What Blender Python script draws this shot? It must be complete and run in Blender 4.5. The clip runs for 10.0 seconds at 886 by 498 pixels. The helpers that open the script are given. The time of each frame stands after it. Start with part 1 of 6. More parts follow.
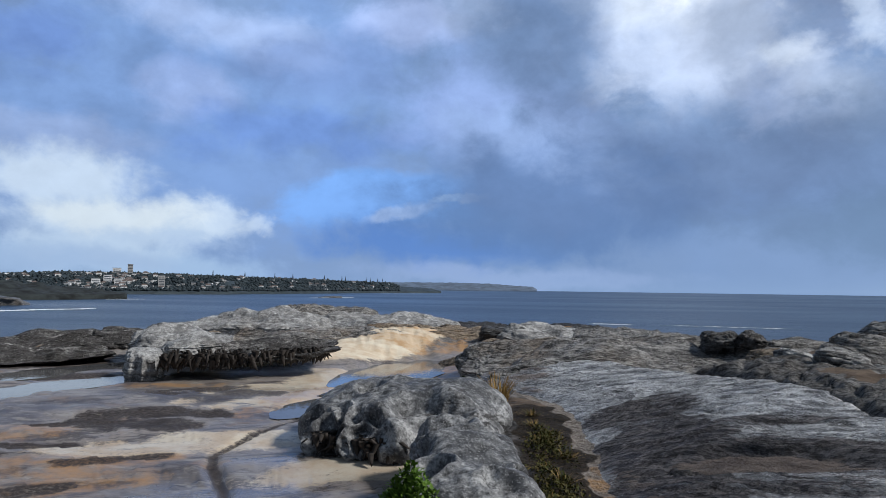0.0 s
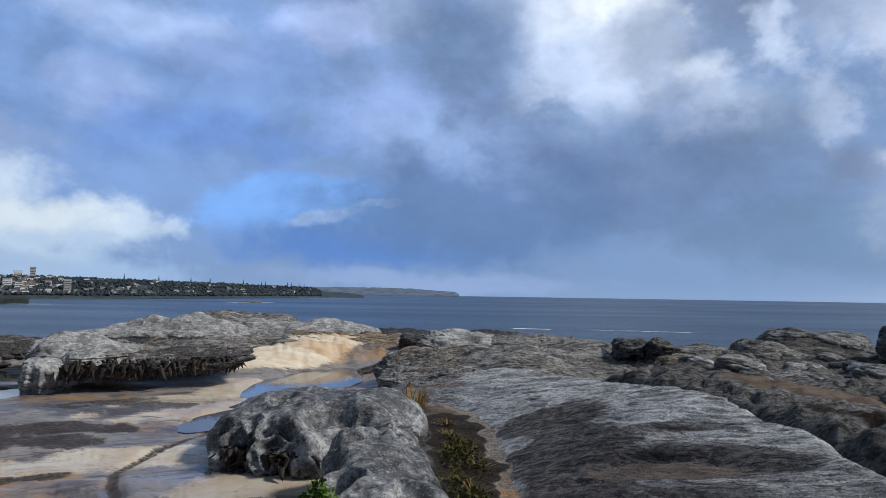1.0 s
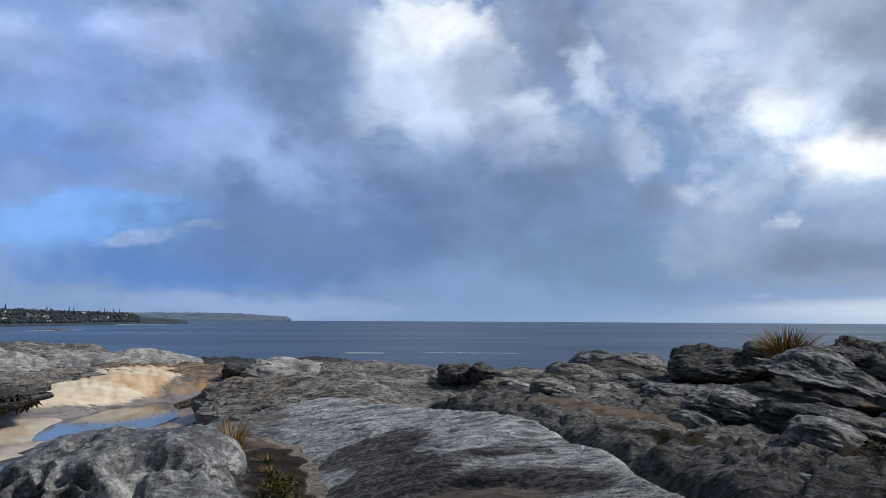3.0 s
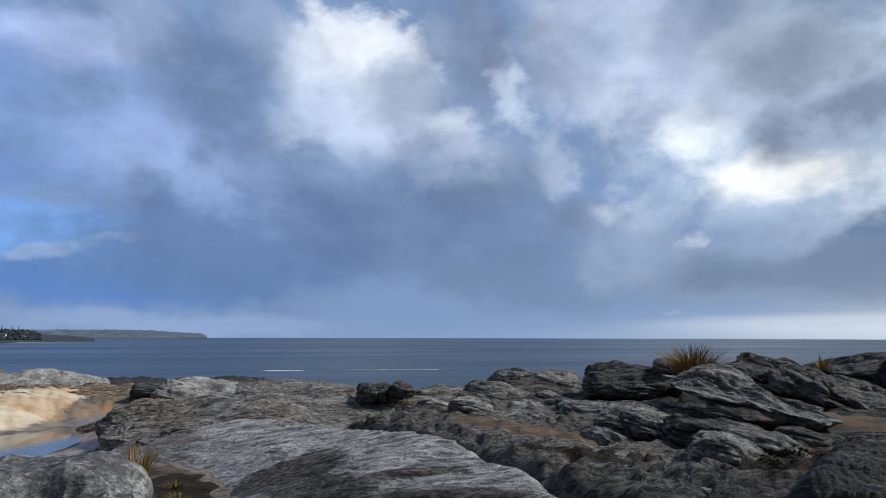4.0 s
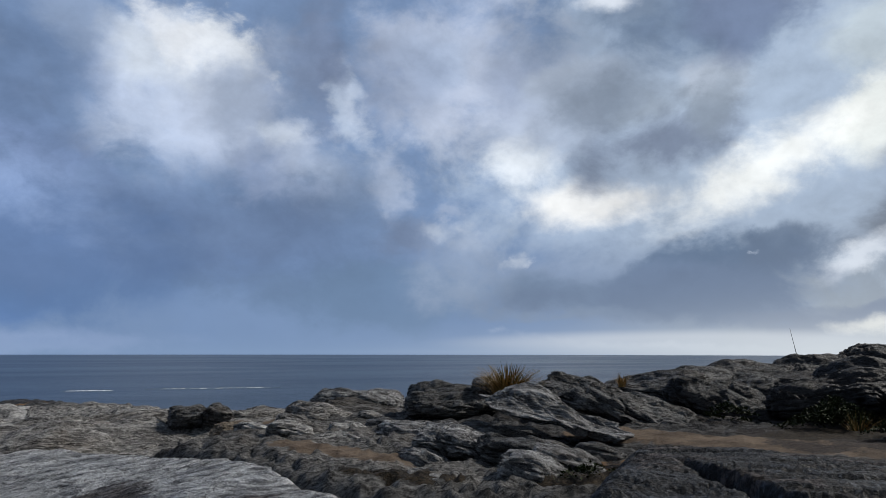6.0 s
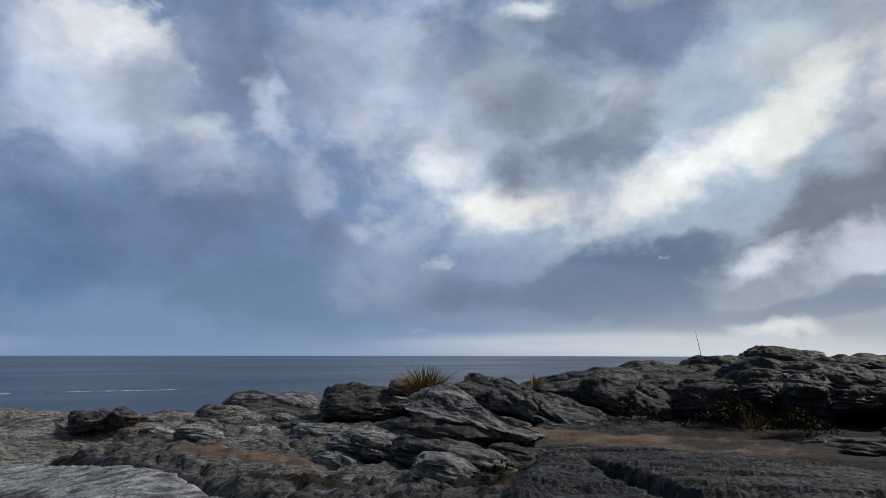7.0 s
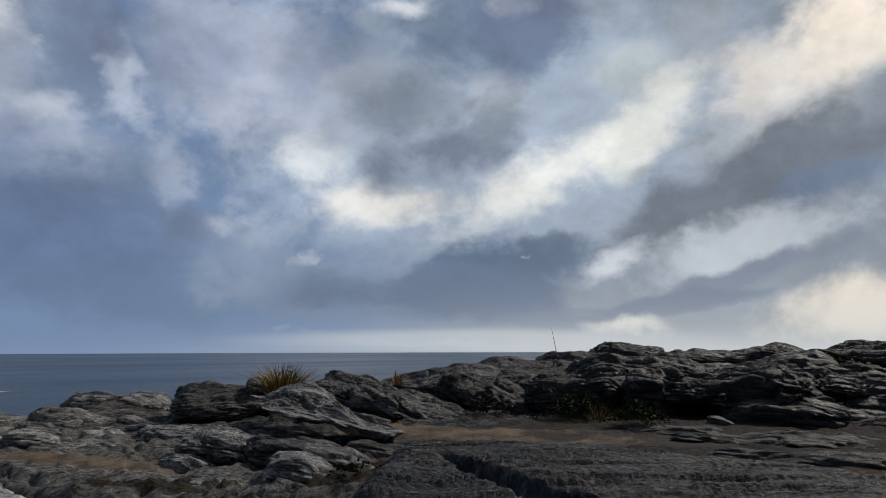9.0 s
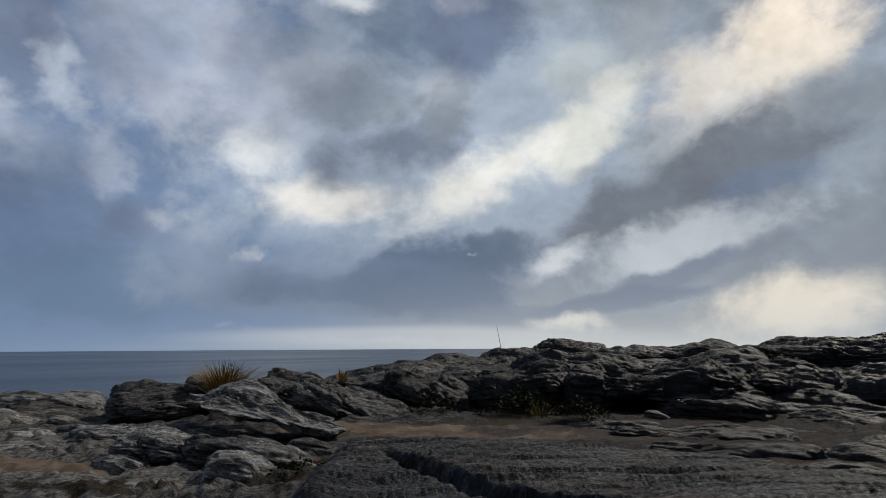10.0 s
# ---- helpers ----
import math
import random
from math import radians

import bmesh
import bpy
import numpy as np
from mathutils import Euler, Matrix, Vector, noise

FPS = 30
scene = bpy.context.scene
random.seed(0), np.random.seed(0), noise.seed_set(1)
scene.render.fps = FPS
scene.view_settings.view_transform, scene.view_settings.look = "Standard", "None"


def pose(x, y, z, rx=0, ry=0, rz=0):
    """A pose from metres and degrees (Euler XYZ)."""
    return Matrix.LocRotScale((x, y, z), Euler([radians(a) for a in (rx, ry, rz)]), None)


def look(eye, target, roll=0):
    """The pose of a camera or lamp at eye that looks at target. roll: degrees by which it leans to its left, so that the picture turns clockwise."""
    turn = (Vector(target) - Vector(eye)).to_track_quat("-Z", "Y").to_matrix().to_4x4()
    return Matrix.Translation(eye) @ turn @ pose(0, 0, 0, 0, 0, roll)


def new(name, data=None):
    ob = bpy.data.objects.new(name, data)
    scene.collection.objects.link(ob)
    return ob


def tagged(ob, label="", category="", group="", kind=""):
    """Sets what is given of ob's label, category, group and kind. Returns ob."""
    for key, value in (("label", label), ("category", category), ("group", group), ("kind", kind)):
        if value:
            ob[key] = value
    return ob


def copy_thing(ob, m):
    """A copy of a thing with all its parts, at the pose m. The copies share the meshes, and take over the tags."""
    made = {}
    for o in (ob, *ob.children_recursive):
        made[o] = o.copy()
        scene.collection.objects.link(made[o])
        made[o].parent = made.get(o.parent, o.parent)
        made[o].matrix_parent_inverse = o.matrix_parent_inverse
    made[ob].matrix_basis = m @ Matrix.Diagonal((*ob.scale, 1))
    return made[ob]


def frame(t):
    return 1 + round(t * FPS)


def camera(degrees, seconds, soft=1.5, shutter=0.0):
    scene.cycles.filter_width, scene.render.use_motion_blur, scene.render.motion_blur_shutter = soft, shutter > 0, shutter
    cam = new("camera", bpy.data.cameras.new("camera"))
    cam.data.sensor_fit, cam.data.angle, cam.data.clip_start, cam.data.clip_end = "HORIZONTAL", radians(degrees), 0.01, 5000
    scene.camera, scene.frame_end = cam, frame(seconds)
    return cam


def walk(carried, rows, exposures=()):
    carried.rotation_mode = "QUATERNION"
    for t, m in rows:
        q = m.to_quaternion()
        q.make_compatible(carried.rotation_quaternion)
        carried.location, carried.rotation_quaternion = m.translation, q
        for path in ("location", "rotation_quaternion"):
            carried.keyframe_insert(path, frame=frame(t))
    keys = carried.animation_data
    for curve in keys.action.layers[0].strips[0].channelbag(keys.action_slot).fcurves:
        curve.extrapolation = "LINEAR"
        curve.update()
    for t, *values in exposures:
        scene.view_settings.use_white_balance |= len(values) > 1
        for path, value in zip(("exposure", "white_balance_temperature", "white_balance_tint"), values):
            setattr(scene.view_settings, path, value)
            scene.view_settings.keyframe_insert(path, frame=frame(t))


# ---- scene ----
# Camera: carried by hand, turning to the right on the spot while it rises a little.
cam = camera(64.8, 10.0, soft=0.5)
ROWS = [
    (0.0, 0.0279, 0.0192, 1.6451, 0.001, 3.116, -0.743),
    (0.5, 0.0594, 0.023, 1.672, -3.02, 3.341, -0.863),
    (1.0, 0.0896, 0.0318, 1.6902, -6.29, 3.61, -0.871),
    (1.5, 0.1177, 0.034, 1.7064, -9.734, 3.966, -0.8),
    (2.0, 0.1375, 0.0296, 1.7222, -13.221, 4.458, -0.619),
    (2.5, 0.1554, 0.0176, 1.7346, -16.607, 5.071, -0.432),
    (4.0, 0.1941, -0.0165, 1.7736, -26.21, 7.05, -0.119),
    (4.5, 0.2071, -0.0307, 1.7892, -29.525, 7.577, -0.094),
    (5.0, 0.2258, -0.0391, 1.801, -32.959, 7.984, -0.06),
    (5.5, 0.2413, -0.0431, 1.8108, -36.493, 8.245, -0.061),
    (6.0, 0.2517, -0.0564, 1.8223, -39.979, 8.384, -0.083),
    (7.5, 0.2815, -0.0988, 1.8358, -49.374, 8.448, -0.083),
    (8.0, 0.2796, -0.114, 1.8396, -52.149, 8.384, -0.032),
    (8.5, 0.2858, -0.1222, 1.8394, -54.796, 8.328, 0.047),
    (9.0, 0.2913, -0.1298, 1.8394, -57.341, 8.193, 0.149),
    (9.5, 0.2956, -0.1386, 1.8367, -59.677, 8.06, 0.243),
    (10.0, 0.2949, -0.1463, 1.8397, -61.746, 7.919, 0.304),
]
walk(cam,
     [(t, pose(x, y, z, 90 + pitch, 0, yaw) @ pose(0, 0, 0, 0, 0, -lean)) for t, x, y, z, yaw, pitch, lean in ROWS],
     exposures=[(0.0, 0.05, 6150, 10), (2.5, 0.05, 6250, 10), (4.5, -0.08, 6350, 10), (6.0, -0.2, 6450, 10), (7.5, -0.31, 6550, 10), (9.0, -0.4, 6700, 10), (10.0, -0.42, 6800, 10)])

# ---- light ----
SUN_AZ, SUN_EL = 104.0, 42.0     # degrees to the right of the first view's heading, and above the horizon
sun = new("sun", bpy.data.lights.new("sun", "SUN"))
sun.data.energy, sun.data.angle, sun.data.color = 3.2, radians(7), (1.0, 0.95, 0.87)
a, e = radians(SUN_AZ), radians(SUN_EL)
sun.matrix_world = look((math.sin(a) * math.cos(e) * 50, math.cos(a) * math.cos(e) * 50, math.sin(e) * 50), (0, 0, 0))


def lin(r, g, b):
    """Linear colour from display values."""
    return tuple(c / 12.92 if c <= 0.04045 else ((c + 0.055) / 1.055) ** 2.4 for c in (r, g, b)) + (1.0,)


class Nodes:
    """Short hand for building a node tree."""

    def __init__(self, tree):
        self.tree = tree
        tree.nodes.clear()

    def add(self, kind, **settings):
        n = self.tree.nodes.new(kind)
        for key, value in settings.items():
            if key == "op":
                n.operation = value
            elif key == "dtype":
                n.data_type = value
            elif key == "blend":
                n.blend_type = value
            elif key == "interp":
                n.interpolation_type = value
            elif key == "gtype":
                n.gradient_type = value
            elif key == "vtype":
                n.vector_type = value
            elif key == "feature":
                n.feature = value
            elif key == "attr":
                n.attribute_name = value
        return n

    def put(self, socket, value):
        if isinstance(value, bpy.types.NodeSocket):
            self.tree.links.new(value, socket)
        elif value is not None:
            socket.default_value = value

    def math(self, op, a, b=None, c=None):
        n = self.add("ShaderNodeMath", op=op)
        for i, v in enumerate((a, b, c)):
            self.put(n.inputs[i], v)
        return n.outputs[0]

    def vec(self, op, a, b=None, scale=None):
        n = self.add("ShaderNodeVectorMath", op=op)
        self.put(n.inputs[0], a)
        self.put(n.inputs[1], b)
        if scale is not None:
            self.put(n.inputs["Scale"], scale)
        return n.outputs["Value"] if op in ("LENGTH", "DOT_PRODUCT") else n.outputs["Vector"]

    def mix(self, fac, a, b, blend="MIX"):
        n = self.add("ShaderNodeMix", dtype="RGBA", blend=blend)
        self.put(n.inputs["Factor"], fac)
        self.put(n.inputs[6], a)
        self.put(n.inputs[7], b)
        return n.outputs[2]

    def ramp(self, x, lo, hi, a=0.0, b=1.0):
        n = self.add("ShaderNodeMapRange", interp="SMOOTHSTEP")
        for i, v in enumerate((x, lo, hi, a, b)):
            self.put(n.inputs[i], v)
        return n.outputs[0]

    def noise(self, vector, scale, detail=4.0, rough=0.55, colour=False, distort=0.0):
        n = self.add("ShaderNodeTexNoise")
        self.put(n.inputs["Vector"], vector)
        self.put(n.inputs["Scale"], scale)
        n.inputs["Detail"].default_value = detail
        n.inputs["Roughness"].default_value = rough
        n.inputs["Distortion"].default_value = distort
        return n.outputs["Color"] if colour else n.outputs["Fac"]

    def mapping(self, vector, loc=(0, 0, 0), rot=(0, 0, 0), scale=(1, 1, 1), vtype="POINT"):
        if vtype == "POINT" and any(rot):      # turn first, then stretch
            vector, rot = self.mapping(vector, rot=rot, vtype="VECTOR"), (0, 0, 0)
        n = self.add("ShaderNodeMapping", vtype=vtype)
        self.put(n.inputs["Vector"], vector)
        if vtype != "VECTOR":
            n.inputs["Location"].default_value = loc
        n.inputs["Rotation"].default_value = [radians(v) for v in rot]
        n.inputs["Scale"].default_value = scale
        return n.outputs[0]


# ---- sky: broken rain cloud over a thin blue sky ----
world = bpy.data.worlds.new("sky")
scene.world = world
world.use_nodes = True
W = Nodes(world.node_tree)
DIRECTION = W.add("ShaderNodeTexCoord").outputs["Generated"]
sky = W.add("ShaderNodeTexSky")
sky.sky_type, sky.sun_disc = "NISHITA", False
sky.sun_elevation, sky.sun_rotation = radians(SUN_EL), radians(SUN_AZ)
split = W.add("ShaderNodeSeparateXYZ")
W.put(split.inputs[0], DIRECTION)
AZ = W.math("MULTIPLY", W.math("ARCTAN2", split.outputs[0], split.outputs[1]), 180 / math.pi)
EL = W.math("MULTIPLY", W.math("ARCSINE", split.outputs[2]), 180 / math.pi)
join = W.add("ShaderNodeCombineXYZ")
W.put(join.inputs[0], AZ)
W.put(join.inputs[1], EL)
PLAIN = join.outputs[0]
FLAT = W.mapping(DIRECTION, scale=(1, 1, 1.35))


def stirred(scale, amount, detail, rough=0.55):
    """The sky's angles, stirred by turbulence of that many degrees."""
    n = W.vec("SUBTRACT", W.noise(FLAT, scale, detail, rough, colour=True), (0.5, 0.5, 0.5))
    return W.vec("ADD", PLAIN, W.vec("MULTIPLY", n, (amount, amount * 0.6, 0)))


SOFT = stirred(5.0, 9.0, 8, 0.60)
CRISP = stirred(13.0, 5.0, 8, 0.62)
MILD = stirred(9.0, 6.0, 8, 0.62)
TORN = W.math("SUBTRACT", W.noise(FLAT, 9.0, 10, 0.60, distort=0.25), 0.5)
CURLS = W.math("SUBTRACT", W.noise(FLAT, 24.0, 8, 0.58, distort=0.3), 0.5)
state = {"sky": W.vec("SCALE", sky.outputs[0], scale=0.12)}


def cloud(az, el, ra, re, colour, alpha=0.9, rot=0.0, edge=1.0, field=None, torn_edge=True):
    """A bank of cloud round that direction, with half sizes in degrees; a small edge makes it crisp."""
    m = W.mapping(field or SOFT, (az, el, 0), (0, 0, rot), (ra, re, 1), "TEXTURE")
    g = W.add("ShaderNodeTexGradient", gtype="SPHERICAL")
    W.put(g.inputs[0], m)
    crisp = field is CRISP
    torn = g.outputs["Fac"] if not torn_edge else W.math("MULTIPLY_ADD", CURLS if crisp else TORN, 1.5 if crisp else 1.4, g.outputs["Fac"])
    f = W.ramp(torn, 0.12, 0.12 + (0.5 if crisp else 0.62) * edge, 0.0, alpha)
    f = W.math("MULTIPLY", f, W.ramp(g.outputs["Fac"], 0.0, 0.18))
    state["sky"] = W.mix(f, state["sky"], lin(*colour))


# overall cover
cover = W.noise(FLAT, 2.2, 5, 0.5)
state["sky"] = W.mix(0.97, state["sky"], W.mix(W.ramp(cover, 0.35, 0.65), lin(0.33, 0.38, 0.45), lin(0.47, 0.52, 0.58)))
cloud(30, 12, 95, 42, (0.50, 0.60, 0.75), 1.0, 0, 0.5, PLAIN, False)
cloud(82, 14, 45, 34, (0.60, 0.65, 0.71), 1.0, 0, 0.7, PLAIN, False)
cloud(65.3, 16.8, 39.3, 18.3, (0.71, 0.78, 0.87), .85, 0, .8, SOFT)
cloud(-21.8, 12.9, 40.7, 17.0, (0.50, 0.62, 0.81), .95, 0, .8, SOFT)
cloud(-31.0, 17.2, 7.5, 4.8, (0.44, 0.56, 0.80), .7, 0, 1, SOFT)
cloud(-16.9, 19.3, 12.1, 4.0, (0.68, 0.76, 0.91), .8, -15, 1, SOFT)
cloud(-3.3, 20.6, 8.1, 3.6, (0.70, 0.77, 0.93), .8, 0, 1, SOFT)
cloud(-20.6, 14.3, 6.2, 3.2, (0.64, 0.72, 0.89), .7, 0, 1, SOFT)
cloud(-10.6, 16.8, 13.7, 4.2, (0.48, 0.58, 0.77), .7, 0, 1, SOFT)
cloud(-12.3, 11.9, 14.4, 3.3, (0.45, 0.58, 0.82), .8, 0, 1, SOFT)
cloud(-29.3, 10.5, 7.7, 2.6, (0.60, 0.68, 0.83), .8, 0, 1, SOFT)
cloud(-29.9, 7.6, 9.8, 3.0, (0.81, 0.87, 0.93), .9, 0, 1, SOFT)
cloud(3.9, 14.2, 13.1, 6.7, (0.60, 0.69, 0.88), .8, 0, 1, SOFT)
cloud(-25.3, 1.7, 17.2, 2.7, (0.66, 0.76, 0.87), .9, 0, 1, SOFT)
cloud(-4.9, 7.0, 15.5, 2.9, (0.51, 0.69, 0.94), .95, 5, .8, SOFT)
cloud(-24.2, 4.1, 13.3, 4.0, (0.75, 0.82, 0.89), .85, 0, 1.0, MILD)
cloud(-18.2, 5.2, 5.9, 2.1, (0.84, 0.89, 0.93), .55, -12, 1.2, CRISP)
cloud(-24.4, 5.1, 9.0, 2.1, (0.93, 0.95, 0.93), .5, 0, 1, MILD)
cloud(-28.3, 1.8, 10.1, 1.6, (0.62, 0.71, 0.83), .7, 0, 1, SOFT)
cloud(-1.1, 3.4, 16.5, 3.5, (0.38, 0.53, 0.77), 1, 0, .9, SOFT)
cloud(-3.2, 5.9, 4.6, 0.9, (0.72, 0.80, 0.93), .7, 8, 1, MILD)
cloud(3.0, 7.4, 1.7, 0.6, (0.89, 0.95, 1.01), .85, 10, 1.2, CRISP)
cloud(0.7, 7.0, 2.0, 0.6, (0.72, 0.83, 0.97), .9, 8, .7, MILD)
cloud(21.1, 7.1, 19.2, 7.9, (0.45, 0.56, 0.73), .9, 4, 1, SOFT)
cloud(8.1, 10.5, 12.8, 6.3, (0.62, 0.72, 0.89), .8, -20, 1, SOFT)
cloud(26.5, 3.2, 16.8, 3.1, (0.52, 0.62, 0.77), .6, 0, 1, SOFT)
cloud(5.4, 0.9, 19.7, 1.5, (0.62, 0.70, 0.85), .6, 0, 1, SOFT)
cloud(20.0, 19.4, 14.4, 8.2, (0.80, 0.85, 0.95), .85, 0, 1, SOFT)
cloud(29.3, 13.9, 6.2, 4.6, (0.83, 0.88, 0.96), .6, 0, 1.2, MILD)
cloud(18.3, 18.3, 10.6, 8.4, (0.79, 0.85, 0.95), .75, -20, 1.1, SOFT)
cloud(8.5, 20.4, 8.6, 9.8, (0.43, 0.52, 0.66), .9, 0, 1, SOFT)
cloud(19.2, 22.4, 8.6, 5.5, (0.89, 0.93, 0.98), .85, -25, 1.2, SOFT)
cloud(21.1, 23.0, 6.2, 3.7, (0.98, 1.00, 1.02), .8, -10, 1.2, CRISP)
cloud(17.8, 23.8, 6.0, 2.7, (0.95, 0.97, 1.00), .7, -30, 1.3, CRISP)
cloud(21.7, 18.4, 6.6, 5.7, (0.77, 0.82, 0.91), .8, 0, 1, SOFT)
cloud(24.6, 9.9, 21.0, 7.0, (0.45, 0.54, 0.68), .9, 0, 1, SOFT)
cloud(8.0, 6.6, 18.3, 7.0, (0.39, 0.51, 0.69), .85, 0, 1, SOFT)
cloud(34.9, 4.8, 20.7, 4.0, (0.46, 0.56, 0.69), .9, 0, 1, SOFT)
cloud(41.7, 22.1, 13.0, 10.1, (0.80, 0.84, 0.92), .85, 0, 1, SOFT)
cloud(29.8, 21.7, 3.7, 8.0, (0.54, 0.60, 0.72), .75, 0, .9, SOFT)
cloud(26.9, 16.6, 4.1, 3.2, (0.75, 0.80, 0.89), .85, 0, 1.3, CRISP)
cloud(26.2, 17.0, 2.6, 1.7, (0.89, 0.93, 0.98), .7, 0, 1.5, CRISP)
cloud(25.1, 14.0, 5.1, 3.9, (0.62, 0.68, 0.80), .6, 0, 1.4, CRISP)
cloud(32.1, 19.5, 2.5, 6.2, (0.83, 0.88, 0.95), .65, 10, 1.6, CRISP)
cloud(33.6, 20.3, 3.1, 5.2, (0.62, 0.68, 0.79), .5, 0, 1.4, SOFT)
cloud(35.0, 13.6, 2.8, 4.4, (0.75, 0.80, 0.89), .6, 22, 1.7, CRISP)
cloud(37.7, 9.4, 6.5, 3.0, (0.48, 0.54, 0.65), .7, 0, 1, SOFT)
cloud(46.6, 23.3, 7.6, 5.5, (0.58, 0.64, 0.74), .6, 0, 1, MILD)
cloud(39.2, 23.0, 5.7, 4.4, (0.71, 0.78, 0.89), .7, 0, 1, SOFT)
cloud(48.0, 21.1, 7.5, 4.9, (0.64, 0.70, 0.82), .4, 0, 1, SOFT)
cloud(61.6, 25.3, 11.6, 5.9, (0.48, 0.56, 0.67), .95, 0, .9, MILD)
cloud(55.2, 27.4, 4.3, 1.5, (1.00, 1.03, 1.07), .8, 0, 1.3, SOFT)
cloud(63.1, 27.5, 2.6, 1.5, (1.00, 1.03, 1.07), .8, 0, 1.3, SOFT)
cloud(51.4, 21.4, 6.7, 2.4, (0.73, 0.78, 0.85), .7, 0, 1, SOFT)
cloud(62.0, 20.5, 3.6, 2.9, (0.78, 0.82, 0.88), .7, 0, 1, SOFT)
cloud(72.8, 21.6, 5.8, 4.1, (0.80, 0.85, 0.88), .8, 0, 1, SOFT)
cloud(78.7, 23.7, 4.1, 5.2, (0.69, 0.73, 0.78), .8, -20, 1, SOFT)
cloud(84.6, 20.0, 7.9, 4.7, (1.03, 1.01, 0.98), .8, 15, 1.2, SOFT)
cloud(89.6, 22.5, 5.7, 4.8, (1.08, 1.04, 0.99), 1, 0, 1, SOFT)
cloud(49.5, 18.2, 6.1, 2.9, (0.78, 0.83, 0.91), .7, 0, 1, SOFT)
cloud(73.1, 16.8, 9.1, 3.8, (0.98, 1.00, 0.99), .95, 40, 1, SOFT)
cloud(64.7, 13.4, 12.6, 3.4, (1.02, 1.03, 1.02), .85, 24, 1.1, MILD)
cloud(52.9, 12.0, 9.6, 2.7, (1.03, 1.03, 1.02), .85, 0, 1.3, MILD)
cloud(46.3, 15.1, 5.2, 2.9, (1.00, 1.03, 1.06), .85, 0, 1.3, MILD)
cloud(56.2, 19.2, 8.3, 2.7, (0.60, 0.65, 0.71), .8, 0, 1, SOFT)
cloud(58.1, 16.3, 9.0, 4.4, (0.48, 0.53, 0.62), .9, 20, 1.0, MILD)
cloud(61.5, 19.0, 5.7, 3.4, (0.56, 0.61, 0.67), .75, 40, 1, MILD)
cloud(84.8, 17.1, 12.3, 4.8, (0.99, 0.99, 0.98), .4, 25, 1, SOFT)
cloud(81.8, 12.4, 17.0, 5.8, (0.50, 0.54, 0.60), .95, 22, .75, MILD)
cloud(87.3, 11.5, 6.2, 1.7, (0.49, 0.56, 0.67), .8, 22, 1, SOFT)
cloud(80.2, 7.5, 14.6, 2.8, (0.85, 0.89, 0.94), .9, 14, 1, SOFT)
cloud(79.5, 5.4, 14.0, 1.5, (0.55, 0.60, 0.69), .95, 17, .9, SOFT)
cloud(71.7, 3.2, 15.4, 1.3, (0.51, 0.57, 0.67), 1, 5, .8, SOFT)
cloud(88.4, 2.6, 8.8, 4.2, (1.06, 1.03, 0.98), .9, 10, 1.2, SOFT)
cloud(72.5, 1.8, 4.2, 1.0, (1.03, 1.03, 1.00), .8, 0, 1.4, MILD)
cloud(58.1, 0.7, 16.8, 0.7, (0.91, 0.94, 0.99), .75, 0, 1.4, SOFT)
cloud(50.7, 5.4, 16.3, 4.5, (0.58, 0.65, 0.76), .8, 0, 1, SOFT)
cloud(53.4, 3.4, 14.9, 1.7, (0.52, 0.59, 0.70), .8, 0, 1, SOFT)
cloud(70.6, 6.6, 5.6, 1.7, (0.93, 0.96, 1.00), .8, 30, 1.1, MILD)
cloud(53.4, 4.8, 16.4, 3.1, (0.49, 0.57, 0.68), .85, 0, .9, SOFT)
cloud(61.3, 5.9, 10.0, 4.2, (0.43, 0.51, 0.62), 1, 3, .8, MILD)
cloud(66.2, 7.6, 5.7, 2.6, (0.44, 0.51, 0.61), .85, 14, .9, MILD)
cloud(58.1, 4.5, 11.0, 3.0, (0.48, 0.56, 0.68), .9, 0, .8, SOFT)
cloud(2.6, 23.4, 5.5, 5.4, (0.70, 0.77, 0.89), .5, 0, 1.2, SOFT)
cloud(11.4, 24.4, 5.2, 3.9, (0.68, 0.75, 0.86), .45, -30, 1.2, SOFT)
cloud(39.6, 9.9, 2.4, 1.2, (0.87, 0.91, 0.96), .5, -30, 2.2, CRISP)
cloud(42.3, 9.0, 3.4, 1.3, (0.77, 0.82, 0.90), .5, 0, 2.2, CRISP)
cloud(26.1, 19.8, 8.8, 7.8, (0.49, 0.57, 0.69), .4, 0, 1, SOFT)
cloud(33.4, 13.5, 8.2, 5.9, (0.50, 0.58, 0.70), .5, 0, 1, SOFT)
cloud(40.3, 11.6, 2.0, 0.8, (0.66, 0.72, 0.82), .7, 0, 1.5, CRISP)
cloud(45.9, 7.1, 1.6, 0.7, (0.75, 0.80, 0.87), .55, 20, 1.8, CRISP)
cloud(64.1, 7.3, 0.6, 0.2, (0.73, 0.78, 0.86), .6, 10, 1.6, CRISP)
cloud(58.0, 4.6, 18.0, 3.4, (0.46, 0.53, 0.64), .8, 2, .9, MILD)
cloud(53.5, 19.6, 9.5, 4.2, (0.54, 0.60, 0.69), .55, 20, 1.4, SOFT)
cloud(28.2, 15.8, 3.6, 3.6, (0.74, 0.80, 0.90), .55, 0, 1.9, CRISP)
cloud(27.0, 17.0, 1.9, 1.6, (0.88, 0.92, 0.98), .45, 0, 2.0, CRISP)
cloud(28.6, 12.9, 3.2, 1.6, (0.62, 0.69, 0.81), .6, 0, 1.6, CRISP)
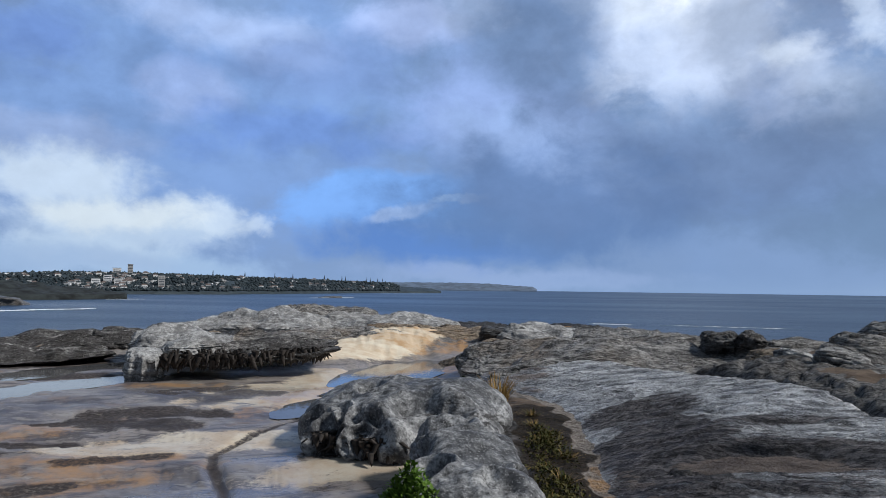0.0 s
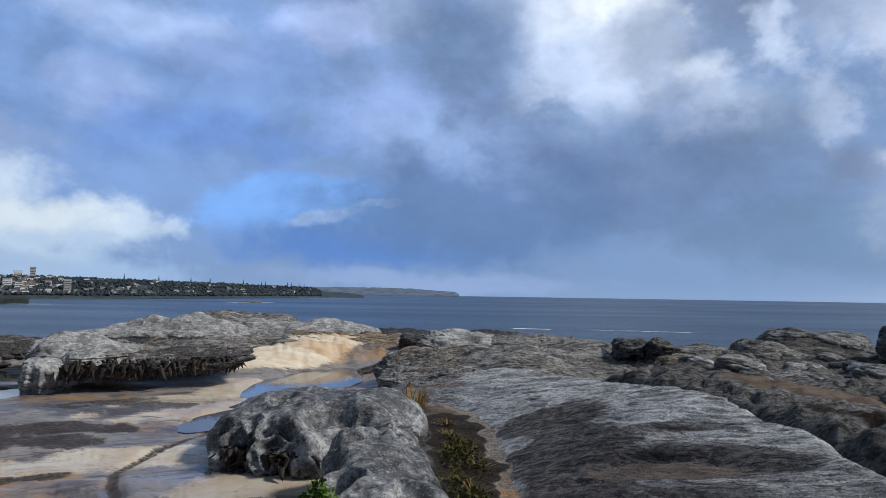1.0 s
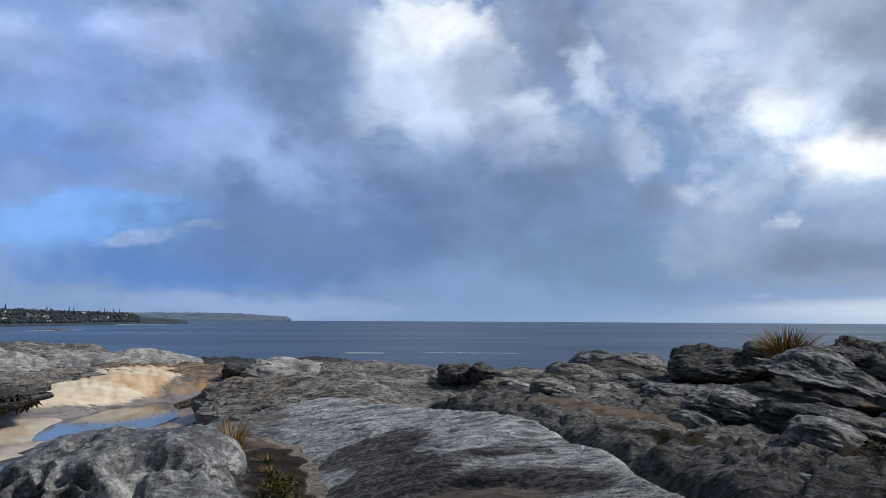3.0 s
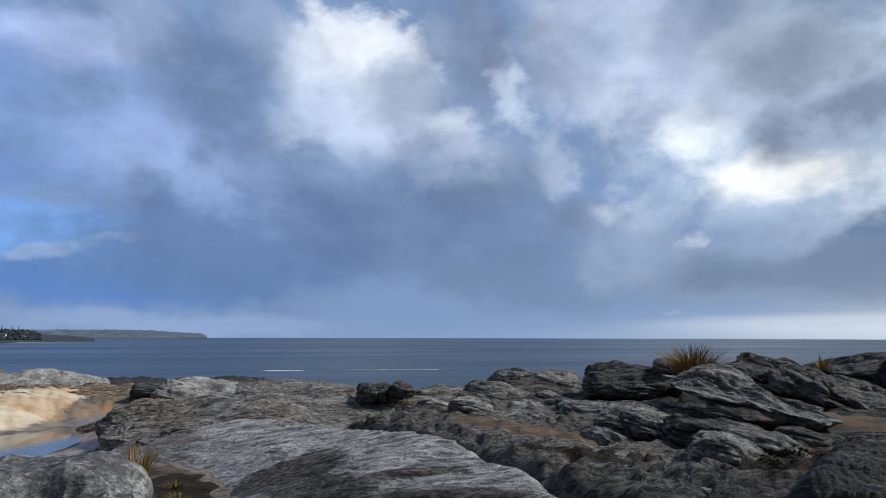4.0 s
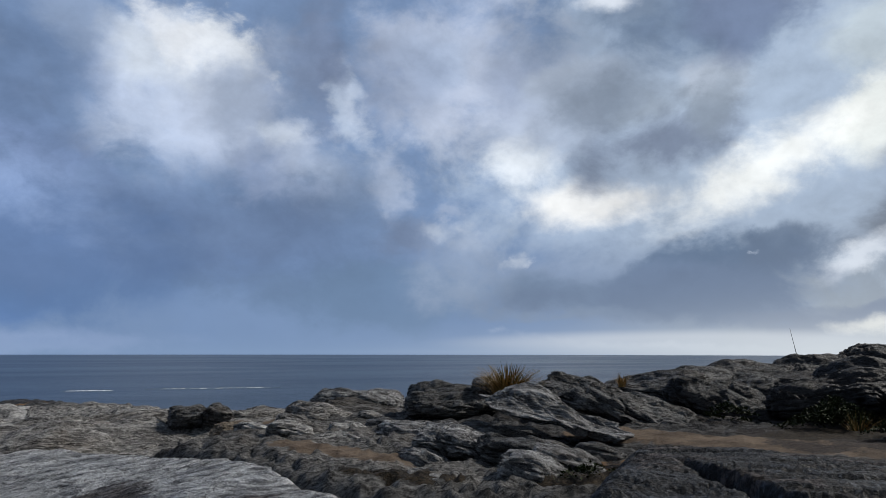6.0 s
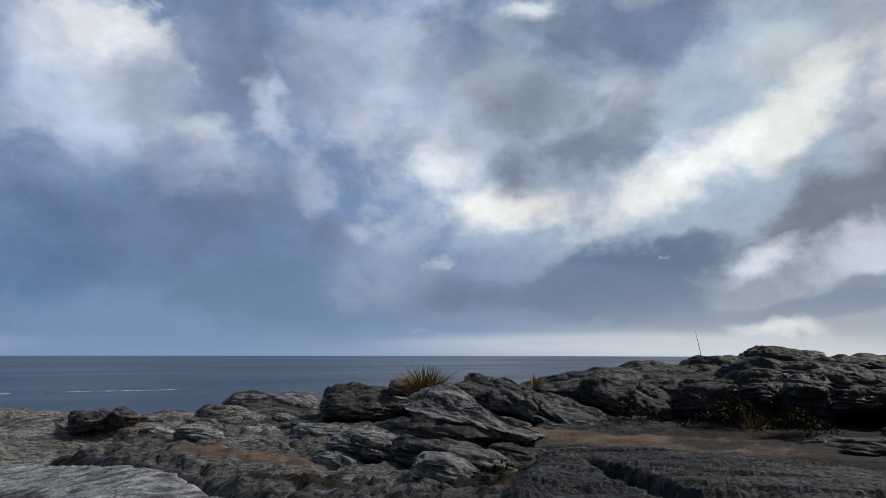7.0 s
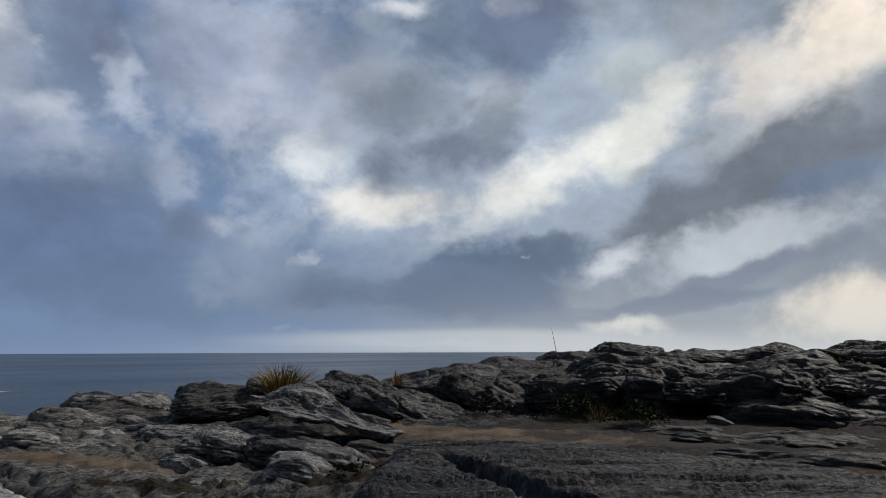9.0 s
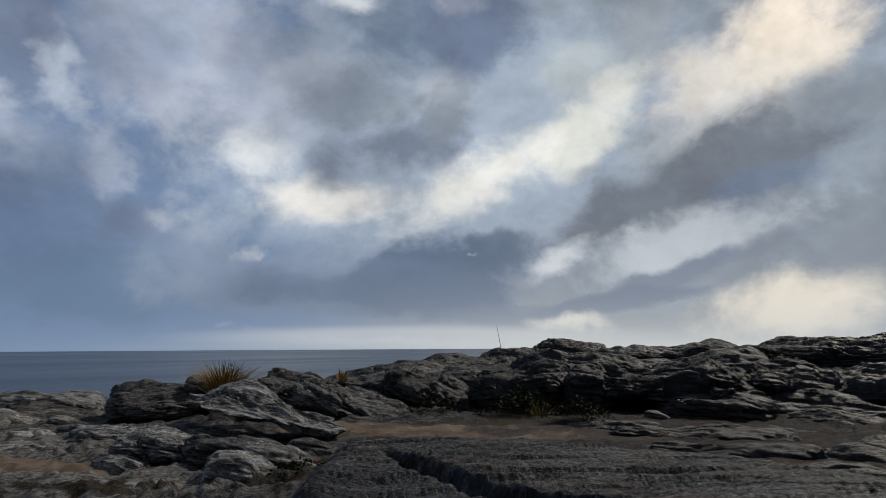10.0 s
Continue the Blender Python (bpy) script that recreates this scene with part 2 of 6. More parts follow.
cloud(32.9, 19.6, 1.5, 5.0, (0.80, 0.85, 0.93), .5, 8, 2.0, CRISP)
cloud(35.8, 14.4, 2.5, 5.0, (0.74, 0.79, 0.88), .5, 16, 2.0, CRISP)
cloud(30.6, 22.5, 1.8, 5.5, (0.48, 0.54, 0.66), .7, 0, 1.2, MILD)
cloud(41.0, 10.4, 2.4, 1.0, (0.90, 0.93, 0.97), .45, -20, 2.2, CRISP)
cloud(46.2, 7.3, 1.4, 0.7, (0.82, 0.86, 0.92), .45, 25, 2.0, CRISP)
cloud(64.0, 25.5, 9.0, 4.6, (0.47, 0.53, 0.65), .8, 0, 1, MILD)
cloud(12.0, 9.0, 16.0, 7.0, (0.42, 0.51, 0.67), .4, 0, 1, SOFT)
cloud(25.0, 8.0, 8.0, 7.0, (0.43, 0.51, 0.65), .4, 0, 1, SOFT)
cloud(42.0, 7.5, 6.5, 6.0, (0.68, 0.74, 0.83), .45, 0, 1.2, SOFT)
cloud(36.0, 22.0, 9.0, 5.5, (0.52, 0.58, 0.69), .5, 0, 1.2, SOFT)
cloud(60.0, 0.7, 26.0, 1.4, (0.90, 0.92, 0.95), .65, 0, .9, PLAIN, False)
cloud(70.0, 2.9, 9.0, 0.8, (0.50, 0.56, 0.66), .7, 4, 1, MILD)
cloud(50.0, 2.8, 10.0, 0.9, (0.54, 0.61, 0.71), .6, 0, 1, MILD)
grain = W.math("ADD", W.math("MULTIPLY", W.noise(FLAT, 6.0, 8, 0.52, distort=0.15), 0.65), W.math("MULTIPLY", W.noise(FLAT, 22.0, 8, 0.60, distort=0.2), 0.35))
shade = W.math("MULTIPLY_ADD", W.ramp(grain, 0.30, 0.70, -0.19, 0.21), W.ramp(EL, 1.0, 15.0, 0.15, 1.0), 1.0)
state["sky"] = W.vec("SCALE", state["sky"], scale=shade)
# haze along the horizon, brighter under the gap towards the sun
low = W.math("POWER", 2.718, W.math("MULTIPLY", W.math("ABSOLUTE", EL), W.ramp(AZ, 35, 70, -0.85, -0.5)))
hazy = W.mix(W.ramp(AZ, 25, 75), lin(0.57, 0.67, 0.80), lin(0.88, 0.91, 0.93))
state["sky"] = W.mix(W.math("MULTIPLY", low, W.ramp(AZ, 15, 65, 0.42, 0.92)), state["sky"], hazy)
back = W.add("ShaderNodeBackground")
W.put(back.inputs[0], state["sky"])
back.inputs[1].default_value = 1.0
W.put(W.add("ShaderNodeOutputWorld").inputs[0], back.outputs[0])


# ---- numpy noise ----
_rng = np.random.default_rng(7)
_perm = _rng.permutation(512)
_perm = np.concatenate([_perm, _perm, _perm])
_grad = _rng.normal(size=(512, 3))
_grad /= np.linalg.norm(_grad, axis=1)[:, None]


def gnoise(p):
    """Gradient noise, about -1 to 1, for an (n, 3) array."""
    i = np.floor(p).astype(int)
    f = p - i
    u = f * f * f * (f * (f * 6 - 15) + 10)
    i &= 511
    out = 0
    for dx in (0, 1):
        for dy in (0, 1):
            for dz in (0, 1):
                h = _perm[_perm[_perm[(i[:, 0] + dx) & 511] + ((i[:, 1] + dy) & 511)] + ((i[:, 2] + dz) & 511)]
                w = (u[:, 0] if dx else 1 - u[:, 0]) * (u[:, 1] if dy else 1 - u[:, 1]) * (u[:, 2] if dz else 1 - u[:, 2])
                out = out + w * ((_grad[h] * (f - (dx, dy, dz))).sum(1))
    return out * 1.6


def fbm(p, octaves=4, gain=0.5):
    total, amp = 0, 1.0
    for k in range(octaves):
        total = total + amp * gnoise(p * 2.0 ** k + 17.3 * k)
        amp *= gain
    return total


def sstep(x, lo, hi):
    t = np.clip((x - lo) / (hi - lo), 0, 1)
    return t * t * (3 - 2 * t)


def mesh_object(name, verts, faces, mats, parent=None, smooth=True, attrs=None):
    me = bpy.data.meshes.new(name)
    if isinstance(faces, np.ndarray):
        verts = np.asarray(verts, np.float32)
        me.vertices.add(len(verts))
        me.vertices.foreach_set("co", verts.ravel())
        me.loops.add(faces.size)
        me.loops.foreach_set("vertex_index", faces.astype(np.int32).ravel())
        me.polygons.add(len(faces))
        me.polygons.foreach_set("loop_start", np.arange(0, faces.size, faces.shape[1], dtype=np.int32))
        me.update(calc_edges=True)
    else:
        me.from_pydata([tuple(v) for v in verts], [], faces)
    for m in mats if isinstance(mats, (list, tuple)) else [mats]:
        me.materials.append(m)
    if smooth:
        me.polygons.foreach_set("use_smooth", np.ones(len(me.polygons), bool))
    for key, values in (attrs or {}).items():
        values = np.asarray(values, np.float32)
        if values.ndim == 2:
            me.attributes.new(key, "FLOAT_VECTOR", "POINT").data.foreach_set("vector", values.ravel())
        else:
            me.attributes.new(key, "FLOAT", "POINT").data.foreach_set("value", values)
    me.update()
    ob = new(name, me)
    if parent:
        ob.parent = parent
    return ob


# ---- materials ----
def material(name):
    m = bpy.data.materials.new(name)
    m.use_nodes = True
    n = Nodes(m.node_tree)
    out = n.add("ShaderNodeOutputMaterial")
    b = n.add("ShaderNodeBsdfPrincipled")
    n.put(out.inputs[0], b.outputs[0])
    return m, n, b


def bump(n, height, strength, distance, normal=None):
    k = n.add("ShaderNodeBump")
    n.put(k.inputs["Height"], height)
    k.inputs["Strength"].default_value = strength
    k.inputs["Distance"].default_value = distance
    n.put(k.inputs["Normal"], normal)
    return k.outputs[0]


def stone(n, g, light, dark, stain=0.3, warm=0.2, pale=(0.52, 0.54, 0.55, 1), bedded=1.0, lined=1.0, mottled=1.0, layers=False):
    """Colour and relief of weathered sandstone. g runs along the rock's own bedding: x with the combing, z across the beds."""
    bent = n.vec("ADD", g, n.vec("SCALE", n.vec("SUBTRACT", n.noise(g, 1.6, 3, 0.55, colour=True), (0.5, 0.5, 0.5)), scale=0.22))
    mid = n.noise(g, 3.6, 7, 0.66)
    speck = n.noise(g, 55.0, 4, 0.7)
    grit = n.noise(g, 17.0, 6, 0.72)
    lines = n.noise(n.mapping(bent, scale=(0.75, 4.5, 9.0)), 1.7, 7, 0.66)
    comb = n.noise(n.mapping(bent, scale=(2.0, 15.0, 24.0)), 1.7, 6, 0.68)
    tone = n.math("ADD", n.math("MULTIPLY", lines, 0.40 * bedded), n.math("MULTIPLY", comb, 0.30 * bedded))
    tone = n.math("ADD", tone, n.math("MULTIPLY", mid, 0.30 + 0.35 * (1 - bedded)))
    tone = n.math("ADD", tone, n.math("MULTIPLY", grit, 0.35 * (1 - bedded)))
    c = n.mix(n.ramp(tone, 0.43, 0.57), dark, light)
    c = n.mix(n.ramp(tone, 0.53, 0.63, 0, 0.8), c, pale)
    c = n.mix(n.ramp(grit, 0.54, 0.66, 0, 0.55 * mottled), c, pale)
    c = n.mix(n.ramp(n.noise(g, 0.8, 5, 0.6), 0.50, 0.66, 0, warm), c, (0.27, 0.185, 0.11, 1))
    # Lows of the relief fields coloured near black, as shade in the cracks.
    c = n.mix(n.ramp(lines, 0.46, 0.38, 0.0, 0.95 * lined), c, (0.012, 0.011, 0.011, 1))
    c = n.mix(n.ramp(comb, 0.47, 0.38, 0.0, 0.8 * lined), c, (0.018, 0.016, 0.016, 1))
    patch = n.math("ADD", n.math("MULTIPLY", n.noise(g, 1.5, 7, 0.7), 0.6), n.math("MULTIPLY", lines, 0.4))
    st = n.ramp(patch, 0.61 - 0.16 * stain, 0.66 - 0.16 * stain, 0, 0.85)
    c = n.mix(st, c, (0.026, 0.022, 0.021, 1))
    c = n.mix(n.ramp(grit, 0.46, 0.37, 0, 0.85 * mottled), c, (0.022, 0.021, 0.021, 1))
    c = n.mix(n.ramp(speck, 0.47, 0.38, 0, 0.6), c, dark)
    c = n.mix(n.ramp(speck, 0.56, 0.66, 0, 0.5), c, pale)
    dull = st
    if layers:
        edge = n.math("ADD", n.math("MULTIPLY", n.ramp(lines, 0.3, 0.7), 0.65), n.math("MULTIPLY", n.ramp(comb, 0.3, 0.7), 0.35))
        k = n.math("ADD", n.add("ShaderNodeAttribute", attr="black").outputs["Fac"], n.math("SUBTRACT", edge, 0.5))
        grown = n.ramp(k, 0.38, 0.60, 0, 0.90)
        c = n.mix(grown, c, n.mix(n.ramp(n.math("ADD", n.math("MULTIPLY", comb, 0.5), n.math("MULTIPLY", grit, 0.5)), 0.46, 0.62), (0.016, 0.011, 0.011, 1), (0.19, 0.165, 0.16, 1)))
        k = n.math("ADD", n.add("ShaderNodeAttribute", attr="tan").outputs["Fac"], n.math("SUBTRACT", edge, 0.5))
        c = n.mix(n.ramp(k, 0.42, 0.60, 0, 0.9), c, n.mix(n.ramp(mid, 0.35, 0.65), (0.13, 0.10, 0.085, 1), (0.26, 0.21, 0.175, 1)))
        dull = n.math("MAXIMUM", st, grown)
    return c, dull, (lines, grit, mid, comb, speck)


def relief(n, fields, fine=1.0, bedded=1.0):
    lines, grit, mid, comb, speck = fields
    h1 = bump(n, lines, 1.0 * fine * bedded, 0.10)
    h2 = bump(n, mid, 0.6 * fine, 0.05, h1)
    h3 = bump(n, comb, 1.0 * fine * bedded, 0.040, h2)
    h4 = bump(n, grit, 0.8 * fine, 0.022, h3)
    return bump(n, speck, 0.6 * fine, 0.008, h4)


def sandstone(name, light, dark, stain=0.3, warm=0.2, fine=1.0, pale=(0.52, 0.54, 0.55, 1), layers=False, bedded=1.0, gloss=0.62, lined=1.0, mottled=1.0):
    m, n, b = material(name)
    g = n.add("ShaderNodeAttribute", attr="grain").outputs["Vector"]
    c, dull, fields = stone(n, g, light, dark, stain, warm, pale, bedded, lined, mottled, layers)
    n.put(b.inputs["Base Color"], c)
    n.put(b.inputs["Roughness"], n.math("MULTIPLY_ADD", dull, 0.2, n.ramp(fields[2], 0.3, 0.7, gloss - 0.10, gloss + 0.14)))
    b.inputs["Specular IOR Level"].default_value = 0.22
    n.put(b.inputs["Normal"], relief(n, fields, fine, bedded))
    return m


ROCK = sandstone("weathered_sandstone", (0.413, 0.394, 0.369, 1), (0.125, 0.115, 0.106, 1), 0.3, 0.45, pale=(0.700, 0.681, 0.650, 1), gloss=0.55, lined=0.8)
ROCK_PALE = sandstone("lichen_sandstone", (0.552, 0.540, 0.522, 1), (0.204, 0.198, 0.192, 1), 0.25, 0.15, pale=(0.840, 0.828, 0.804, 1), gloss=0.55, lined=0.7)
ROCK_STAINED = sandstone("stained_sandstone", (0.414, 0.397, 0.380, 1), (0.115, 0.109, 0.106, 1), 1.0, 0.15, pale=(0.667, 0.650, 0.621, 1), lined=0.8)
ROCK_DARK = sandstone("dark_sandstone", (0.170, 0.168, 0.166, 1), (0.045, 0.043, 0.042, 1), 0.3, 0.2, pale=(0.340, 0.340, 0.340, 1), gloss=0.48, lined=0.8, mottled=0.6)
ROCK_TUMBLE = sandstone("tumbled_sandstone", (0.389, 0.385, 0.385, 1), (0.108, 0.105, 0.105, 1), 0.25, 0.15, pale=(0.719, 0.726, 0.733, 1), gloss=0.48, lined=0.75, mottled=0.8)
ROCK_LAYERED = sandstone("ripple_sandstone", (0.66, 0.66, 0.66, 1), (0.25, 0.248, 0.25, 1), 0.0, 0.04, layers=True, pale=(0.86, 0.86, 0.86, 1), gloss=0.5, lined=0.55, mottled=0.8)
# Dark cool base painted for weak backlight; pale streaks carry the sky's sheen.
ROCK_NEAR = sandstone("combed_sandstone", (0.034, 0.038, 0.046, 1), (0.008, 0.008, 0.010, 1), 0.0, 0.0, layers=True, pale=(0.23, 0.255, 0.30, 1), gloss=0.55, lined=0.8, mottled=0.4)
# Darker copy of the sandstone; its low tone stands in for backlit shade.
ROCK_OUTCROP = sandstone("shade_dark_sandstone", (0.066, 0.067, 0.071, 1), (0.016, 0.015, 0.016, 1), 0.3, 0.08, pale=(0.15, 0.153, 0.16, 1), gloss=0.5, lined=0.8, mottled=0.5)
ROCK_TAFONI = sandstone("tafoni_sandstone", (0.22, 0.222, 0.225, 1), (0.07, 0.071, 0.075, 1), 0.25, 0.03, fine=0.8, bedded=0.12, pale=(0.50, 0.50, 0.495, 1), lined=0.2, mottled=0.9)
ROCK_SMOOTH = sandstone("smooth_grey_sandstone", (0.40, 0.395, 0.385, 1), (0.16, 0.157, 0.155, 1), 0.2, 0.1, fine=0.7, bedded=0.4, pale=(0.62, 0.615, 0.60, 1), lined=0.3, mottled=0.6)
ROCK_TAN = sandstone("tan_sandstone", (0.42, 0.34, 0.25, 1), (0.17, 0.125, 0.09, 1), 0.2, 0.7, pale=(0.52, 0.46, 0.38, 1))


def ground_material():
    """Bare rock platform: grey rock, cream sand, tan sand, wet film, black patches and soil, mixed by the mesh's own
    layers.
    """
    m, n, b = material("rock_platform")
    p = n.add("ShaderNodeNewGeometry").outputs["Position"]

    mid = n.noise(p, 3.2, 6, 0.62)
    fine = n.noise(p, 26.0, 5, 0.7)
    ragged = n.math("ADD", n.math("MULTIPLY", n.noise(n.mapping(p, rot=(0, 0, -12), scale=(1.0, 2.6, 1)), 3.4, 7, 0.68), 0.6), n.math("MULTIPLY", fine, 0.4))

    def plain_layer(key):
        return n.add("ShaderNodeAttribute", attr=key).outputs["Fac"]

    def layer(key):
        """A covering with a ragged edge."""
        a = plain_layer(key)
        k = n.ramp(n.math("ADD", a, n.math("MULTIPLY_ADD", ragged, 1.7, -0.85)), 0.34, 0.62)
        return n.math("MULTIPLY", k, n.ramp(a, 0.02, 0.2))

    broad = n.noise(n.mapping(p, rot=(0, 0, 20), scale=(0.7, 1.5, 1)), 0.8, 5, 0.6, distort=0.6)
    streak = n.noise(n.mapping(p, rot=(0, 0, -25), scale=(1.0, 5.0, 1)), 1.1, 6, 0.6, distort=0.8)
    rock, dull, fields = stone(n, n.mapping(n.mapping(p, scale=(1, 1, 0.35)), rot=(0, 0, 40)), (0.095, 0.094, 0.095, 1), (0.022, 0.021, 0.022, 1), 0.35, 0.12, (0.23, 0.23, 0.232, 1), 1.0, 0.8)
    bedlines = fields[0]
    lichen = n.math("MULTIPLY", plain_layer("lichen"), n.ramp(n.math("ADD", n.math("MULTIPLY", fields[1], 0.5), n.math("MULTIPLY", fields[3], 0.5)), 0.42, 0.55, 0.1, 0.85))
    rock = n.mix(lichen, rock, n.mix(n.ramp(fine, 0.4, 0.6), (0.34, 0.325, 0.30, 1), (0.66, 0.63, 0.59, 1)))
    flat = n.mix(n.ramp(broad, 0.35, 0.6), (0.10, 0.088, 0.088, 1), (0.30, 0.265, 0.235, 1))
    flat = n.mix(n.ramp(streak, 0.52, 0.60, 0, 0.85), flat, (0.045, 0.036, 0.034, 1))
    flat = n.mix(n.ramp(n.noise(p, 7.0, 6, 0.7), 0.54, 0.66, 0, 0.55), flat, (0.10, 0.085, 0.08, 1))
    flat = n.mix(n.ramp(n.noise(n.mapping(p, scale=(1, 3, 1)), 2.6, 6, 0.65), 0.53, 0.64, 0, 0.55), flat, (0.46, 0.42, 0.36, 1))
    flat = n.mix(n.ramp(n.noise(p, 1.7, 6, 0.66), 0.55, 0.66, 0, 0.6), flat, (0.30, 0.20, 0.12, 1))
    flat = n.mix(n.ramp(n.noise(n.mapping(p, rot=(0, 0, -14), scale=(1, 3.5, 1)), 9.0, 6, 0.72), 0.55, 0.62, 0, 0.7), flat, (0.06, 0.05, 0.047, 1))
    flat = n.mix(n.ramp(fine, 0.58, 0.68, 0, 0.3), flat, (0.46, 0.43, 0.39, 1))
    c = n.mix(plain_layer("flat"), rock, flat)
    cream = n.mix(n.ramp(mid, 0.3, 0.7), (0.60, 0.46, 0.31, 1), (0.76, 0.68, 0.54, 1))
    c = n.mix(layer("cream"), c, cream)
    # Tan kept low in colour to stand in for weak backlight on the right.
    tan = n.mix(n.ramp(mid, 0.3, 0.7), (0.075, 0.054, 0.038, 1), (0.19, 0.14, 0.10, 1))
    tan = n.mix(n.ramp(fine, 0.6, 0.75, 0, 0.7), tan, (0.12, 0.09, 0.07, 1))
    c = n.mix(layer("tan"), c, tan)
    path = n.mix(n.ramp(fine, 0.4, 0.62), (0.15, 0.125, 0.105, 1), (0.31, 0.275, 0.24, 1))
    c = n.mix(layer("path"), c, path)
    c = n.mix(n.math("MULTIPLY", layer("rust"), n.ramp(mid, 0.36, 0.64, 0.0, 0.8)), c, (0.46, 0.25, 0.09, 1))
    c = n.mix(n.math("MULTIPLY", layer("black"), n.ramp(fine, 0.3, 0.6, 0.6, 1.0)), c, (0.035, 0.028, 0.026, 1))
    litter = n.noise(n.mapping(p, scale=(1, 1, 1)), 38.0, 6, 0.75, distort=1.5)
    soil = n.mix(n.ramp(fine, 0.42, 0.60), (0.010, 0.008, 0.006, 1), (0.038, 0.028, 0.018, 1))
    soil = n.mix(n.ramp(litter, 0.57, 0.66, 0, 0.7), soil, (0.12, 0.085, 0.05, 1))
    c = n.mix(layer("soil"), c, soil)
    c = n.mix(n.ramp(fine, 0.42, 0.25, 0, 0.4), c, (0.08, 0.07, 0.065, 1))
    wet = plain_layer("wet")
    c = n.mix(n.math("MULTIPLY", wet, 0.45), c, (0.10, 0.085, 0.085, 1))
    n.put(b.inputs["Base Color"], c)
    n.put(b.inputs["Roughness"], n.ramp(n.math("ADD", wet, n.math("MULTIPLY", mid, 0.3)), 0.15, 1.0, 0.85, 0.16))
    n.put(b.inputs["Specular IOR Level"], n.ramp(wet, 0.1, 0.6, 0.12, 0.5))
    k = n.add("ShaderNodeBump")
    n.put(k.inputs["Height"], n.math("ADD", n.math("ADD", mid, n.math("MULTIPLY", bedlines, 0.8)), n.math("MULTIPLY", fine, 0.4)))
    n.put(k.inputs["Strength"], n.ramp(n.math("ADD", wet, plain_layer("flat")), 0.2, 1.6, 0.8, 0.12))
    k.inputs["Distance"].default_value = 0.05
    whole = n.add("ShaderNodeMix", dtype="VECTOR")
    n.put(whole.inputs["Factor"], n.ramp(n.math("ADD", n.math("ADD", plain_layer("flat"), plain_layer("cream")), n.math("ADD", plain_layer("tan"), plain_layer("soil"))), 0.1, 0.6))
    n.put(whole.inputs[4], relief(n, fields))
    n.put(whole.inputs[5], k.outputs[0])
    n.put(b.inputs["Normal"], whole.outputs[1])
    return m


GROUND = ground_material()


def simple(name, colour, rough=0.7, scale=20.0, spread=0.35, metal=0.0):
    m, n, b = material(name)
    p = n.add("ShaderNodeNewGeometry").outputs["Position"]
    f = n.ramp(n.noise(p, scale, 4, 0.6), 0.3, 0.7, 1 - spread, 1 + spread)
    n.put(b.inputs["Base Color"], n.vec("SCALE", tuple(colour[:3]), scale=f))
    b.inputs["Roughness"].default_value = rough
    b.inputs["Metallic"].default_value = metal
    return m


def leaf_material(name, a, c, scale=60.0):
    m, n, b = material(name)
    g = n.add("ShaderNodeNewGeometry")
    mixed = n.mix(g.outputs["Random Per Island"], a, c)
    f = n.ramp(n.noise(g.outputs["Position"], scale, 3, 0.6), 0.3, 0.7, 0.7, 1.2)
    n.put(b.inputs["Base Color"], n.vec("SCALE", mixed, scale=f))
    b.inputs["Roughness"].default_value = 0.6
    b.inputs["Specular IOR Level"].default_value = 0.1
    return m


GRASS_DRY = leaf_material("dry_grass", (0.46, 0.31, 0.12, 1), (0.25, 0.15, 0.05, 1))
GRASS_GREEN = leaf_material("green_grass", (0.040, 0.050, 0.014, 1), (0.12, 0.098, 0.032, 1))
SUCCULENT = leaf_material("succulent_leaves", (0.07, 0.13, 0.02, 1), (0.12, 0.20, 0.03, 1))
SCRUB = leaf_material("dark_scrub", (0.018, 0.028, 0.010, 1), (0.045, 0.055, 0.020, 1))
# Bluish leaf colours carry the distance haze over the headland.
FOREST = leaf_material("hazed_coast_woods", (0.026, 0.038, 0.046, 1), (0.055, 0.068, 0.075, 1), 0.05)
WALL_WHITE = simple("render_white", (0.68, 0.68, 0.68), 0.8, 0.3, 0.2)
WALL_CREAM = simple("render_cream", (0.42, 0.41, 0.40), 0.8, 0.3, 0.2)
ROOF_RED = simple("roof_tile", (0.13, 0.10, 0.09), 0.8, 0.3, 0.2)
ROOF_GREY = simple("roof_metal", (0.25, 0.26, 0.28), 0.7, 0.3, 0.2)
GLASS_FAR = simple("window_dark", (0.05, 0.06, 0.08), 0.2, 0.3, 0.2)
FOAM = simple("sea_foam", (0.80, 0.83, 0.85), 0.7, 0.8, 0.2)
CARBON = simple("rod_blank", (0.03, 0.03, 0.035), 0.4, 30, 0.2)


